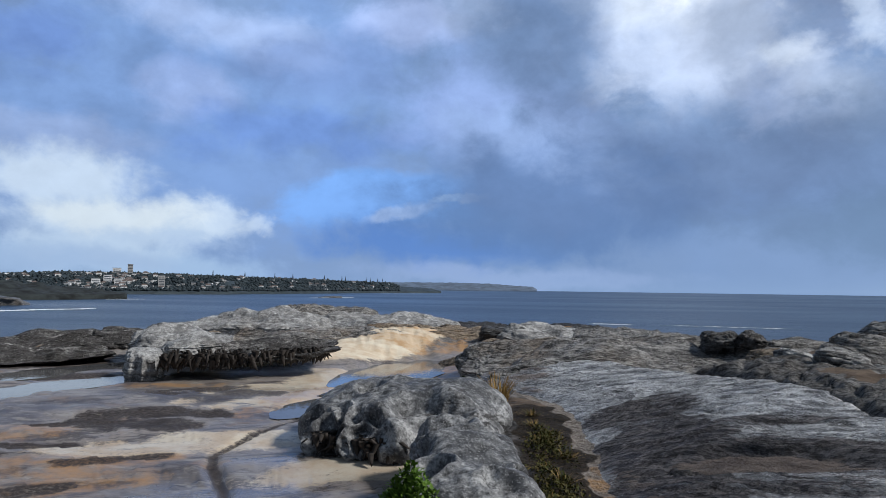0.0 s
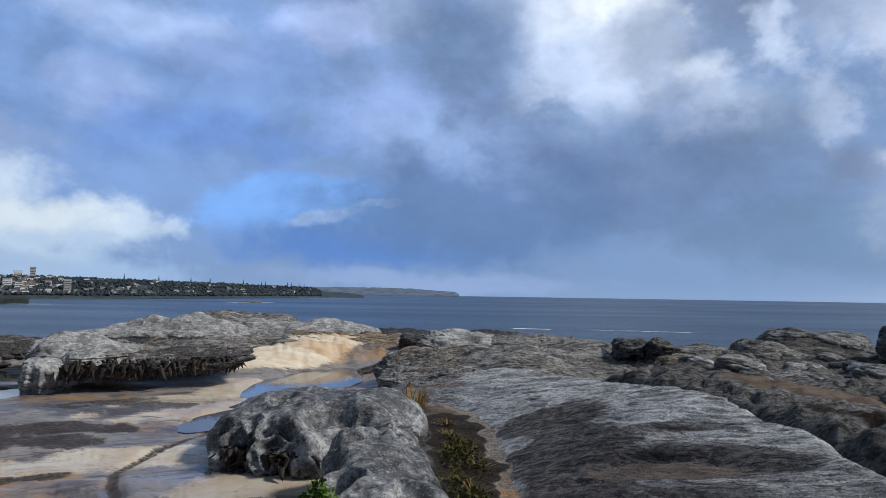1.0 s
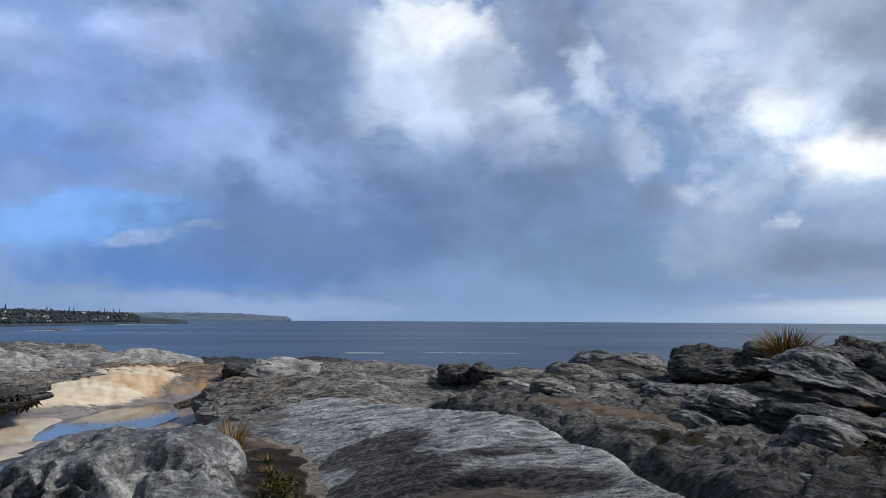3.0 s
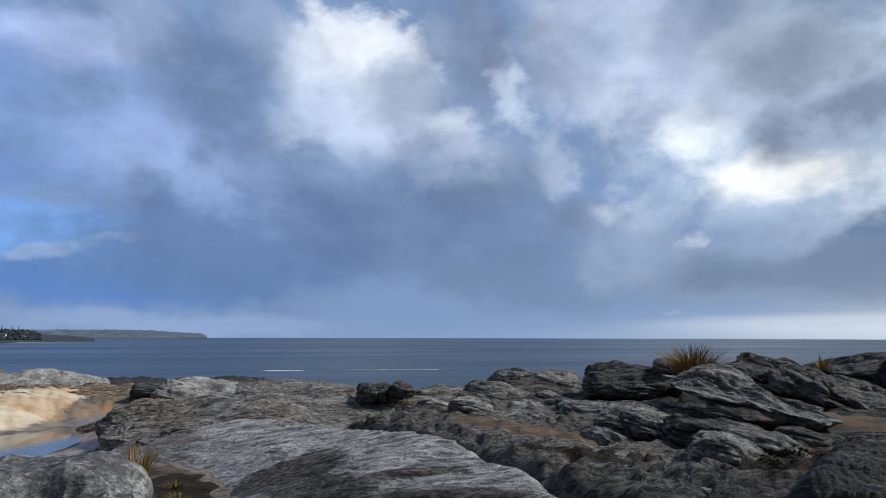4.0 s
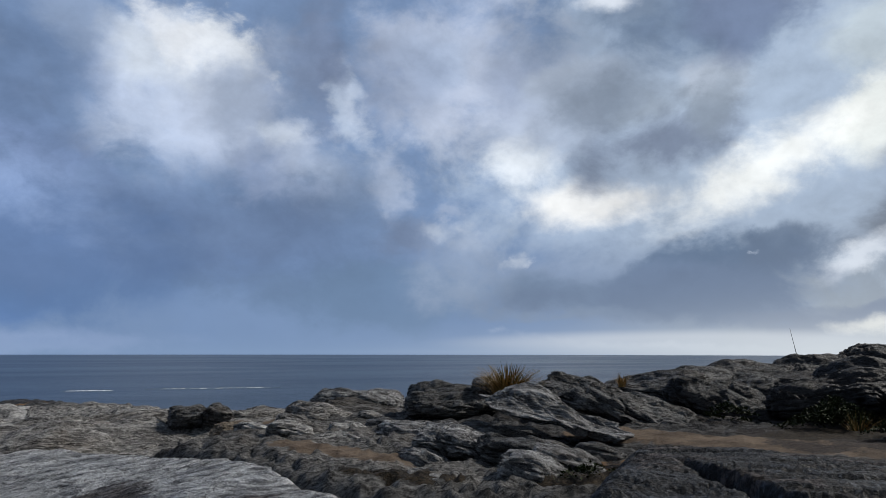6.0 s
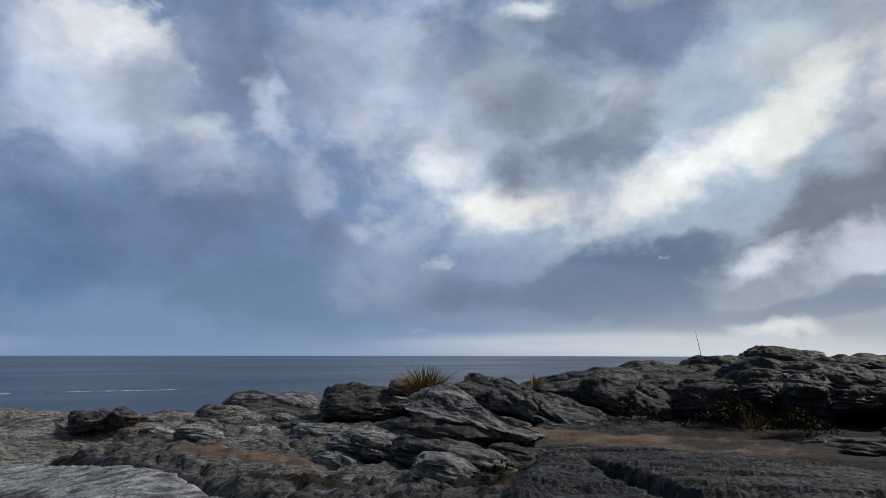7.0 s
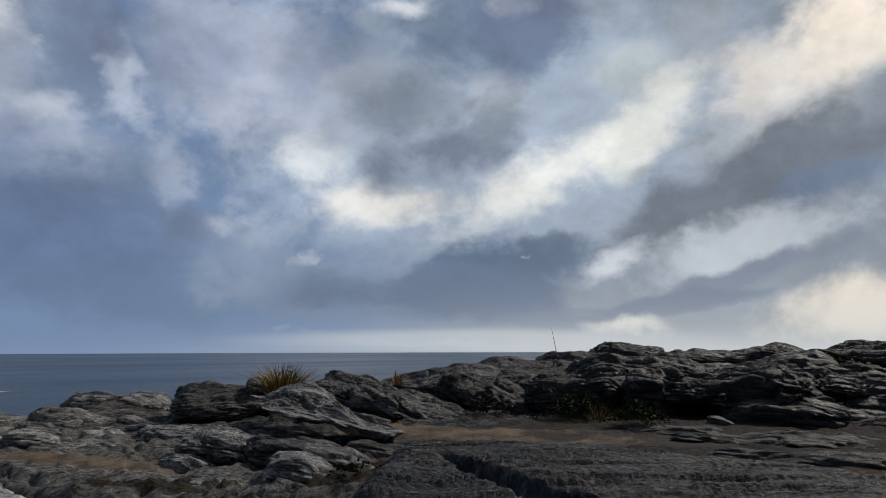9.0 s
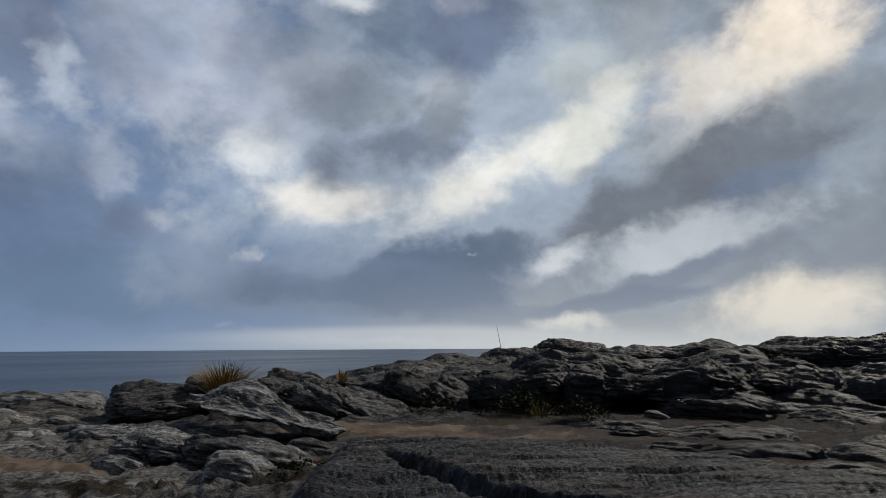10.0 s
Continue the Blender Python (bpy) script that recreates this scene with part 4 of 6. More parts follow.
def slab(name, at, size, label, rz=0.0, ty=0.0, mat=None, tx=5.0, group="", **shape):
    """A slab whose crest stands at the height at[2]; ty lowers its right end, tx its near side."""
    seed = next(SLABS)
    p, faces = slab_points(size, seed, **shape)
    grain = grain_of(p, seed)
    p = turned(p, rz, tx, ty)
    p[:, 2] -= size[2] / 2 + 0.25 * size[1] * math.sin(radians(tx))
    ob = mesh_object(name, p, faces, mat or ROCK, attrs={"grain": grain})
    ob.location = at
    return tagged(ob, label, "boulder" if "boulder" in name else "rock", group)


SEEDS = iter(range(1, 900))


def rock(name, at, size, label, rz=0.0, tx=0.0, ty=0.0, mat=None, n=44, category="rock", group="", **shape):
    """A rock whose top stands at the height at[2]; tx lifts its far side, ty lowers its right side."""
    seed = next(SEEDS)
    p, faces = rock_points(size, seed, n, **shape)
    grain = grain_of(p, seed) / max(1.0, size[2] / 2)
    p = turned(p, rz, tx, ty)
    p[:, 2] -= size[2] / 2
    ob = mesh_object(name, p, faces, mat or ROCK, attrs={"grain": grain})
    ob.location = at
    return tagged(ob, label, category, group)


def sheet_rock(name, corner, span, step, height, label, mat, black, tan, heading):
    """A broad bedrock slab over a stretch of the plan, its top given by height(x, y), with a skirt into the ground."""
    nx, ny = int(span[0] / step), int(span[1] / step)
    gx, gy = np.meshgrid(corner[0] + span[0] * np.linspace(0, 1, nx), corner[1] + span[1] * np.linspace(0, 1, ny))
    x, y = gx.ravel(), gy.ravel()
    top = np.stack([x, y, height(x, y)], 1)
    i, j = np.meshgrid(np.arange(ny - 1), np.arange(nx - 1), indexing="ij")
    faces = np.stack([i * nx + j, i * nx + j + 1, (i + 1) * nx + j + 1, (i + 1) * nx + j], -1).reshape(-1, 4)
    under = top.copy()
    under[:, 2] = top[:, 2].min() - 0.05
    rim = np.concatenate([np.arange(nx), np.arange(1, ny) * nx + nx - 1, (ny - 1) * nx + np.arange(nx - 2, -1, -1), np.arange(ny - 2, 0, -1) * nx])
    m = len(top)
    low = {int(q): m + k for k, q in enumerate(rim)}
    walls = [(int(q), low[int(q)], low[int(w)], int(w)) for q, w in zip(rim, np.roll(rim, -1))]
    verts = np.concatenate([top, under[rim]])
    allx, ally = verts[:, 0], verts[:, 1]
    grain = turned(verts, -heading) + np.array((0.0, 0.35, 0.0)) * gnoise(verts * 0.7)[:, None]
    ob = mesh_object(name, verts, np.concatenate([faces, np.array(walls)]), mat, attrs={"black": black(allx, ally), "tan": tan(allx, ally), "grain": grain * (1, 1, 0.4)})
    return tagged(ob, label, "rock")


def ripples(x, y, rz, along_scale, cross_scale):
    c, s = math.cos(radians(rz)), math.sin(radians(rz))
    return fbm(np.stack([(x * c + y * s) * along_scale, (-x * s + y * c) * cross_scale, 0 * x], 1) + 4.2, 5, 0.55)


# the long whaleback slab
def whaleback(x, y):
    left = np.interp(y, [2.5, 4.5, 6.0, 7.3, 8.2, 9.5, 11.0], [1.05, 1.22, 1.36, 1.47, 1.38, 0.95, 0.55])
    right = np.interp(y, [2.2, 3.0, 3.8, 4.9, 5.8, 6.9, 8.1, 9.9, 11.3], [2.55, 2.68, 2.82, 2.98, 3.08, 2.92, 2.6, 1.95, 1.1])
    right = right + 0.10 * gnoise(np.stack([0 * x, y * 1.6, 0 * x + 3], 1))
    u = (x - left) / np.maximum(right - left, 0.2)
    z = 0.40 + 0.56 * (0.85 * u + 0.35 * np.clip(u, 0, 1) * (1 - np.clip(u, 0, 1))) * np.clip((right - left) / 1.6, 0.4, 1.1)
    z = np.where(u < 0, 0.40 + 0.5 * (x - left), z)
    z = z - 0.42 * sstep(x - right, -0.14, 0.26) - 0.5 * sstep(u, 1.0, 1.35)
    z = z - 0.5 * sstep(y, 10.3, 11.4) - 0.45 * (1 - sstep(y, 2.3, 2.8))
    z = z + 0.05 * gnoise(np.stack([x * 0.9, y * 0.7, 0 * x], 1)) * sstep(u, 0.0, 0.3)
    z = z - 0.06 * spot(x, y, 1.95, 4.2, 0.75, 0.20, -50, 0.2)
    w = ripples(x, y, -44, 0.7, 4.0)
    t = ripples(x, y, -48, 1.4, 10.0)
    z = z - (0.014 * sstep(np.abs(w), 0.3, 0.0) + 0.020 * np.abs(t)) * sstep(u, -0.1, 0.2) + 0.012 * w
    return z + 0.006 * fbm(np.stack([x, y, 0 * x], 1) * 11, 3)


sheet_rock("rock_slab", (0.45, 2.2), (3.1, 9.3), 0.022, whaleback, "long lichen-grey whaleback slab with dark rippled stains", ROCK_LAYERED,
           lambda x, y: np.maximum.reduce([0.90 * spot(x, y, 1.60, 5.2, 0.50, 0.85, 0, 0.25), 0.8 * spot(x, y, 1.35, 3.9, 0.35, 0.6, 0, 0.25), 0.74 * spot(x, y, 1.80, 6.4, 0.60, 0.55, -12, 0.3), 0.85 * spot(x, y, 1.5, 4.5, 0.40, 0.6, 0, 0.2),
                                           0.85 * spot(x, y, 1.92, 4.3, 0.95, 0.34, -50, 0.2), 0.55 * spot(x, y, 2.2, 4.9, 0.6, 0.14, -46, 0.3), 0.6 * spot(x, y, 1.75, 3.8, 0.7, 0.16, -48, 0.3), 0.42 * spot(x, y, 1.8, 3.4, 0.8, 0.7, 0, 0.3)]),
           lambda x, y: np.maximum.reduce([0.95 * spot(x, y, 1.95, 4.2, 0.62, 0.14, -50, 0.3), 0.5 * spot(x, y, 1.0, 9.6, 0.5, 1.2, 0, 0.3), 0.45 * spot(x, y, 1.25, 4.3, 0.12, 0.8, 4, 0.3)]), -46)


# the broad slab in the foreground
def foreground(x, y):
    p = np.stack([x, y, 0 * x + 8], 1)
    z = 1.19 + 0.03 * (x - 4.2) + 0.045 * gnoise(p * 0.7)
    back = np.interp(y, [-2.2, -0.9, -0.2, 0.4, 1.1, 2.35, 3.2, 4.2], [4.5, 4.7, 4.9, 5.08, 5.15, 5.06, 4.8, 4.2]) + 0.10 * gnoise(p * 1.4)
    z = z - 0.34 * sstep(x - back, -0.40, 0.28)
    z = z - 0.45 * sstep(y - 0.52 * (x - 3.31) + 0.06 * gnoise(p * 2), 2.20, 2.75)
    z = z - 0.30 * (1 - sstep(x, 2.8, 3.3))
    lip = along(x, y, [(4.3, 2.6), (4.05, 2.25), (3.87, 1.94), (3.52, 1.35), (3.43, 0.92), (3.42, 0.54), (3.36, -0.4), (3.3, -1.6)]) + 0.03 * gnoise(p * 4)
    below = 1 - sstep(x - np.interp(y, [-1.6, -0.4, 0.54, 0.92, 1.35, 1.94, 2.25], [3.3, 3.36, 3.42, 3.43, 3.52, 3.87, 4.05]), -0.03, 0.03)
    z = z - 0.05 * below * sstep(2.4 - y, 0, 0.4) - 0.10 * (1 - sstep(lip, 0.008, 0.05)) * sstep(2.5 - y, 0, 0.5)
    w, t = ripples(x, y, -60, 0.45, 4.5), ripples(x, y, -63, 0.8, 12.0)
    z = z - 0.030 * sstep(np.abs(w), 0.16, 0.0) - 0.026 * np.abs(t) + 0.016 * w
    return z + 0.005 * fbm(p * 14, 2)


sheet_rock("rock_slab", (2.7, -2.2), (3.4, 6.4), 0.023, foreground, "broad dark foreground slab with fine combed bedding and a long crack", ROCK_NEAR,
           lambda x, y: np.maximum.reduce([0.45 * spot(x, y, 4.2, 2.5, 0.5, 0.6, 0, 0.2), 0.35 * spot(x, y, 4.6, 1.4, 0.4, 0.8, 0, 0.2), 0.5 * spot(x, y, 3.7, 1.0, 0.12, 1.4, -14, 0.2)]),
           lambda x, y: 0.3 * spot(x, y, 5.2, 0.0, 0.5, 0.4, 0, 0.2), -62)

# left: the overhanging ledge group
ledge = slab("rock_ledge", (-3.20, 11.85, 0.66), (2.70, 1.90, 0.20), "dark-topped sandstone ledge with a ragged overhanging edge", 18, -4, ROCK_STAINED, n=88, boxy=3.2, under=0.05, tx=3, comb=0.02, beds=0.02)


def fringe(parent, x0, x1, y0, y1, z, count, seed, big=1.0, mat=None):
    """Ragged black teeth hanging below the ledge's lip."""
    rng = np.random.default_rng(seed)
    v, f = [], []
    for k in range(count):
        t = rng.random()
        c = np.array((x0 + (x1 - x0) * t, y0 + (y1 - y0) * t + rng.normal(0, 0.05), z + rng.uniform(-0.03, 0.08)))
        r, h, o = big * rng.uniform(0.025, 0.06), big * rng.uniform(0.08, 0.26), len(v)
        lean = rng.normal(0, 0.05, 2)
        v += [(c[0] + r * math.cos(q * math.tau / 6), c[1] + r * math.sin(q * math.tau / 6), c[2]) for q in range(6)]
        v += [(c[0] + lean[0] * 0.5 + 0.6 * r * math.cos(q * math.tau / 6), c[1] + lean[1] * 0.5 + 0.6 * r * math.sin(q * math.tau / 6), c[2] - h * 0.6) for q in range(6)]
        v.append((c[0] + lean[0], c[1] + lean[1], c[2] - h))
        f += [(o + q, o + (q + 1) % 6, o + 6 + (q + 1) % 6, o + 6 + q) for q in range(6)] + [(o + 6 + q, o + 6 + (q + 1) % 6, o + 12) for q in range(6)]
    ob = mesh_object("fringe", v, f, mat or CRUST, parent)
    tagged(ob, "ragged hanging rock fringe", kind="stuff")


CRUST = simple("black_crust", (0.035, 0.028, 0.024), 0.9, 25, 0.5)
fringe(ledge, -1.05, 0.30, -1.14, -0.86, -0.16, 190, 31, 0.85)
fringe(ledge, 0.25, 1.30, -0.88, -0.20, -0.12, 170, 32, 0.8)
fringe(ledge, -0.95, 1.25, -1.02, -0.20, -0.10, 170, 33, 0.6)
slab("sandstone_boulder", (-4.05, 11.80, 0.79), (1.15, 0.90, 0.45), "rounded grey sandstone boulder in the ledge", 20, -5, ROCK_SMOOTH, n=60, boxy=2.6, tx=4, comb=0.012)
slab("sandstone_boulder", (-4.65, 11.07, 0.67), (0.56, 0.80, 0.56), "small grey sandstone block beside the ledge", 23, 2, ROCK_SMOOTH, n=44, boxy=3.2, comb=0.01)
slab("rock_slab", (-4.93, 13.43, 0.88), (1.79, 1.90, 0.64), "flat grey sandstone slab above the ledge", 20, -2, ROCK_SMOOTH, n=60, boxy=3, tx=4, under=0.2, comb=0.02)
slab("rock_slab", (-3.26, 14.24, 0.76), (2.34, 2.00, 0.49), "flat cracked slab joining the ledge to the dome", 13, -2, ROCK, n=60, boxy=4, tx=4, under=0.2, comb=0.02)
slab("rock_slab", (-5.22, 20.35, 0.86), (4.1, 4.00, 0.80), "broad domed grey sandstone slab by the sea", 14, -1, ROCK_SMOOTH, n=72, boxy=2.6, tx=4, comb=0.04, bed=0.16)
slab("rock_slab", (-3.76, 22.71, 0.96), (3.46, 3.50, 0.75), "flat dark-cracked slab by the sea", 9, 2, ROCK, n=60, boxy=3, tx=4, comb=0.05, under=0.15, bed=0.15)
slab("rock_slab", (-1.45, 20.97, 0.80), (3.53, 3.00, 0.61), "flat pale slab above the sandy bank", 4, 2, ROCK_SMOOTH, n=56, boxy=3, tx=4, comb=0.03)
slab("rock_ledge", (-1.96, 15.49, 0.65), (1.91, 1.60, 0.25), "thin overhanging sandstone ledge above the sandy bank", 7, -2, ROCK, n=56, boxy=4, tx=4, under=0.25)
slab("rock_slab", (-6.98, 15.51, 0.66), (1.25, 2.00, 0.49), "dark low slab at the platform's edge", 24, 1, ROCK_STAINED, n=44, boxy=3, tx=4, comb=0.03)
slab("rock_slab", (-8.60, 14.6, 0.50), (4.40, 2.00, 0.36), "long low black-stained slab at the platform's edge", 31, -3, ROCK_STAINED, n=60, boxy=3.4, tx=4, under=0.2, comb=0.03)
slab("rock_slab", (-7.75, 12.75, 0.42), (2.80, 1.20, 0.30), "low black-stained slab on the platform", 32, -2, ROCK_STAINED, n=52, boxy=3.4, tx=4, under=0.3, comb=0.03)
slab("rock_slab", (0.69, 17.21, 0.69), (4.66, 2.20, 0.58), "long low slab with rust-coloured face", -2, 1, ROCK_TAN, n=64, boxy=4, tx=4, under=0.12, comb=0.02)
slab("rock_slab", (1.81, 15.92, 0.85), (1.76, 1.20, 0.56), "brown layered block on the low slab", -6, 3, ROCK_DARK, n=48, boxy=3, under=0.2, nose=0.15)
slab("rock_slab", (2.65, 15.30, 0.77), (2.30, 1.80, 0.51), "pale tapering slab at the cliff edge", -10, 4, ROCK_SMOOTH, n=52, boxy=3, tx=4, nose=0.2)
slab("rock_ledge", (2.36, 11.01, 0.97), (3.96, 2.60, 0.64), "smooth worn sandstone ledge with a tan eroded face", -11, 1, ROCK, n=100, boxy=3, tx=4, comb=0.02, beds=0.03, nose=-0.45, apron=1.3)
slab("rock_slab", (1.30, 13.10, 0.60), (2.60, 2.40, 0.50), "worn brown rock apron beside the rock pool", -3, 0, ROCK_TAN, n=56, boxy=3, square=3, tx=4, comb=0.02, apron=1.5, nose=-0.6)
slab("rock_slab", (4.02, 10.96, 0.99), (0.74, 1.00, 0.51), "pale rounded hump at the cliff edge", -20, 10, ROCK, n=40, boxy=2.4, nose=0.2)
# gully, tumbled slabs and back outcrop, from the sea cliff round to the near ledges
slab("rock_slab", (6.52, 9.44, 1.28), (1.56, 1.30, 0.50), "flat overhanging cliff-top slab", -33, 1, ROCK_TUMBLE, n=56, under=0.25, boxy=4.5)
slab("rock_slab", (6.22, 8.68, 1.10), (1.60, 1.20, 0.61), "dark broken slab under the overhang", -34, 7, ROCK_DARK, n=52, under=0.2, beds=0.06, nose=0.15)
slab("rock_slab", (6.50, 7.20, 1.42), (1.28, 1.30, 0.75), "dark cliff-top slab under the grass tuft", -40, -2, ROCK_DARK, n=60, under=0.34, beds=0.05, boxy=4)
slab("sandstone_boulder", (6.69, 6.78, 1.52), (0.32, 0.40, 0.43), "small rounded boulder behind the grass tuft", -43, 0, ROCK_DARK, n=28, boxy=2.4)
slab("rock_slab", (5.50, 4.53, 1.39), (1.40, 0.95, 0.23), "tilted dark slab with combed bedding lines", -48, 9, ROCK_TUMBLE, n=88, under=0.38, nose=0.30, comb=0.03, boxy=3.4, dip=0.1)
slab("rock_slab", (7.33, 5.31, 1.58), (1.95, 1.90, 0.76), "broad dark bedded slab on the cliff top", -52, 7, ROCK_DARK, n=88, under=0.22, nose=0.22, comb=0.04, dip=0.22, beds=0.05)
slab("rock_slab", (9.61, 6.07, 1.58), (1.85, 1.90, 0.57), "dark bedded slab behind the tumble", -56, -3, ROCK_DARK, n=60, comb=0.03, dip=0.15)
slab("rock_slab", (8.71, 4.47, 1.46), (1.28, 1.40, 0.67), "dark rounded slab above a weedy hollow", -61, 6, ROCK_OUTCROP, n=60, under=0.3, nose=0.2, comb=0.04, dip=0.2)
slab("rock_slab", (11.48, 5.66, 1.48), (2.06, 2.00, 0.52), "flat dark slab on the cliff top", -63, -1, ROCK_OUTCROP, n=52, comb=0.03)
slab("rock_slab", (7.12, 4.40, 1.14), (0.90, 0.70, 0.41), "low pale-edged slab above the sandy path", -56, 4, ROCK_DARK, n=44, under=0.3, nose=0.2)
slab("rock_outcrop", (9.05, 3.27, 1.63), (1.37, 1.40, 0.88), "dark bedded outcrop above the weeds", -69, 2, ROCK_OUTCROP, n=72, under=0.42, nose=-0.1, comb=0.045, dip=-0.1)
slab("rock_outcrop", (8.82, 2.40, 1.60), (0.58, 0.90, 0.89), "rounded dark buttress beside a black hollow", -73, 0, ROCK_OUTCROP, n=56, boxy=2.6, under=0.1, lump=0.12, comb=0.04)
slab("rock_outcrop", (9.63, 1.61, 1.63), (1.96, 2.00, 1.01), "massive dark sandstone outcrop with a hollowed shelter", -79, 2, ROCK_OUTCROP, n=120, under=0.15, lump=0.1, comb=0.045, dip=-0.08, pits=[(-0.55, -0.9, -0.16, 0.62, 0.55), (0.18, -0.95, 0.30, 0.34, 0.36), (0.45, -0.95, 0.28, 0.2, 0.2), (-0.9, -0.95, -0.05, 0.3, 0.25), (0.8, -0.9, -0.1, 0.3, 0.12)])
slab("rock_slab", (8.82, 0.97, 1.31), (1.17, 0.80, 0.58), "low layered ledge under the outcrop", -83, 2, ROCK_OUTCROP, n=60, under=0.2, beds=0.09, bed=0.12, comb=0.03)
slab("rock_outcrop", (10.59, 0.26, 1.59), (1.26, 1.60, 0.63), "layered dark sandstone ledge", -88, 3, ROCK_OUTCROP, n=64, under=0.25, beds=0.10, bed=0.12, comb=0.035)
slab("rock_outcrop", (9.79, -0.38, 1.31), (1.79, 1.50, 0.53), "layered dark sandstone ledge", -91, -1, ROCK_OUTCROP, n=64, under=0.3, beds=0.10, bed=0.12, comb=0.035)
slab("rock_outcrop", (11.77, -0.97, 1.48), (1.83, 1.80, 0.58), "layered dark sandstone ledge", -94, -1, ROCK_OUTCROP, n=56, under=0.25, beds=0.10, bed=0.13, comb=0.035)
slab("rock_slab", (8.79, -0.20, 1.13), (1.50, 0.90, 0.46), "stepped dark slab at the outcrop's foot", -90, 1, ROCK_OUTCROP, n=56, under=0.25, beds=0.09, bed=0.1)
slab("rock_slab", (13.23, 3.71, 1.62), (2.83, 2.00, 0.51), "flat stepped slab behind the outcrop", -73, 0, ROCK_OUTCROP, n=56, comb=0.03, beds=0.06)
slab("rock_slab", (13.17, 1.67, 1.65), (2.83, 2.20, 0.46), "flat stepped slab behind the outcrop", -82, 0, ROCK_OUTCROP, n=56, comb=0.03, beds=0.06)
slab("rock_slab", (16.77, 8.27, 1.59), (2.04, 2.00, 0.44), "thin flat cliff-top slab", -63, -2, ROCK_OUTCROP, n=40, under=0.2)
slab("rock_slab", (18.74, 7.58, 1.68), (1.78, 2.00, 0.50), "thin flat cliff-top slab", -67, -2, ROCK_OUTCROP, n=40, under=0.2)
slab("rock_outcrop", (20.73, 6.53, 1.97), (2.34, 1.80, 0.82), "blocky dark outcrop on the skyline", -72, 2, ROCK_OUTCROP, n=52, boxy=3, comb=0.04, beds=0.08)
slab("rock_outcrop", (20.97, 3.73, 1.91), (3.80, 2.20, 0.79), "flat layered outcrop on the skyline", -80, -1, ROCK_OUTCROP, n=60, under=0.1, beds=0.14, bed=0.13, boxy=4.5)
slab("rock_outcrop", (19.29, -0.66, 2.06), (5.10, 2.60, 0.91), "broad dark outcrop on the skyline", -92, -2, ROCK_OUTCROP, n=72, boxy=3.2, beds=0.12, bed=0.15, comb=0.05)
slab("rock_slab", (3.95, 3.41, 1.14), (0.47, 0.50, 0.42), "small pale-ribbed sandstone boulder", -46, 9, ROCK_TUMBLE, n=60, boxy=2.8, comb=0.022, nose=0.12, beds=0.02)
slab("rock_slab", (4.42, 3.49, 1.14), (0.57, 0.50, 0.38), "thin ribbed slab in the tumble", -49, 13, ROCK_TUMBLE, n=56, comb=0.025, nose=0.1, under=0.15)
slab("rock_slab", (4.51, 4.67, 1.21), (0.96, 0.80, 0.45), "long bedded slab in the tumble", -41, 9, ROCK_TUMBLE, n=72, comb=0.03, nose=0.15, under=0.2, dip=0.1)
slab("rock_slab", (4.69, 3.93, 1.12), (1.10, 0.60, 0.40), "low ribbed slab beside the tilted slab", -47, 8, ROCK_DARK, n=64, comb=0.03, nose=0.15, under=0.2)
slab("rock_slab", (5.07, 4.84, 1.19), (1.03, 0.90, 0.46), "dark low slab in the tilted slab's shade", -44, 6, ROCK_DARK, n=48, comb=0.03)
slab("rock_slab", (4.18, 6.19, 1.01), (1.67, 1.10, 0.58), "pale-topped sandstone slab beside a sand hollow", -32, 5, ROCK_PALE, n=88, comb=0.03, boxy=2.6, nose=0.12, dip=0.12, beds=0.03, apron=0.9)
slab("rock_slab", (5.07, 6.31, 1.08), (0.72, 0.80, 0.56), "grey bedded slab above the pale one", -37, 7, ROCK_TUMBLE, n=52, comb=0.03, under=0.15)
slab("sandstone_boulder", (3.59, 3.79, 1.00), (1.11, 1.00, 0.72), "rounded bluish-grey boulder below the slabs", -42, 5, ROCK_TUMBLE, n=96, boxy=2.5, comb=0.02, lump=0.09, beds=0.02)
slab("rock_slab", (3.47, 3.07, 0.94), (0.43, 0.60, 0.47), "low grey slab at the foot of the boulder", -47, 4, ROCK_TUMBLE, n=48, comb=0.02)
slab("rock_slab", (5.39, 8.50, 1.12), (1.17, 1.00, 0.53), "tan-topped slab below the cliff-top ledge", -31, 6, ROCK, n=52, comb=0.02, nose=0.15, under=0.15)
slab("rock_slab", (4.69, 8.21, 1.03), (0.62, 0.70, 0.51), "grey layered block in the gully", -28, 8, ROCK, n=44, comb=0.02, under=0.25)
slab("sandstone_boulder", (4.08, 8.72, 0.95), (0.51, 0.60, 0.51), "tan sandstone block in the gully", -23, 4, ROCK_TAN, n=40, boxy=2.6)
slab("rock_slab", (5.35, 10.33, 0.96), (1.00, 0.90, 0.47), "low grey slab at the cliff edge", -26, -2, ROCK, n=44, comb=0.02)
slab("sandstone_boulder", (3.96, 9.95, 1.09), (0.48, 0.50, 0.52), "dark pitted boulder leaning on its neighbour", -20, -6, ROCK_DARK, n=48, boxy=2.6, lump=0.12, pits=[(0.05, -0.22, -0.05, 0.16, 0.14)])
slab("sandstone_boulder", (4.29, 9.71, 1.11), (0.40, 0.45, 0.53), "dark split boulder leaning on its neighbour", -22, 14, ROCK_DARK, n=44, boxy=3, lump=0.1, under=0.3)

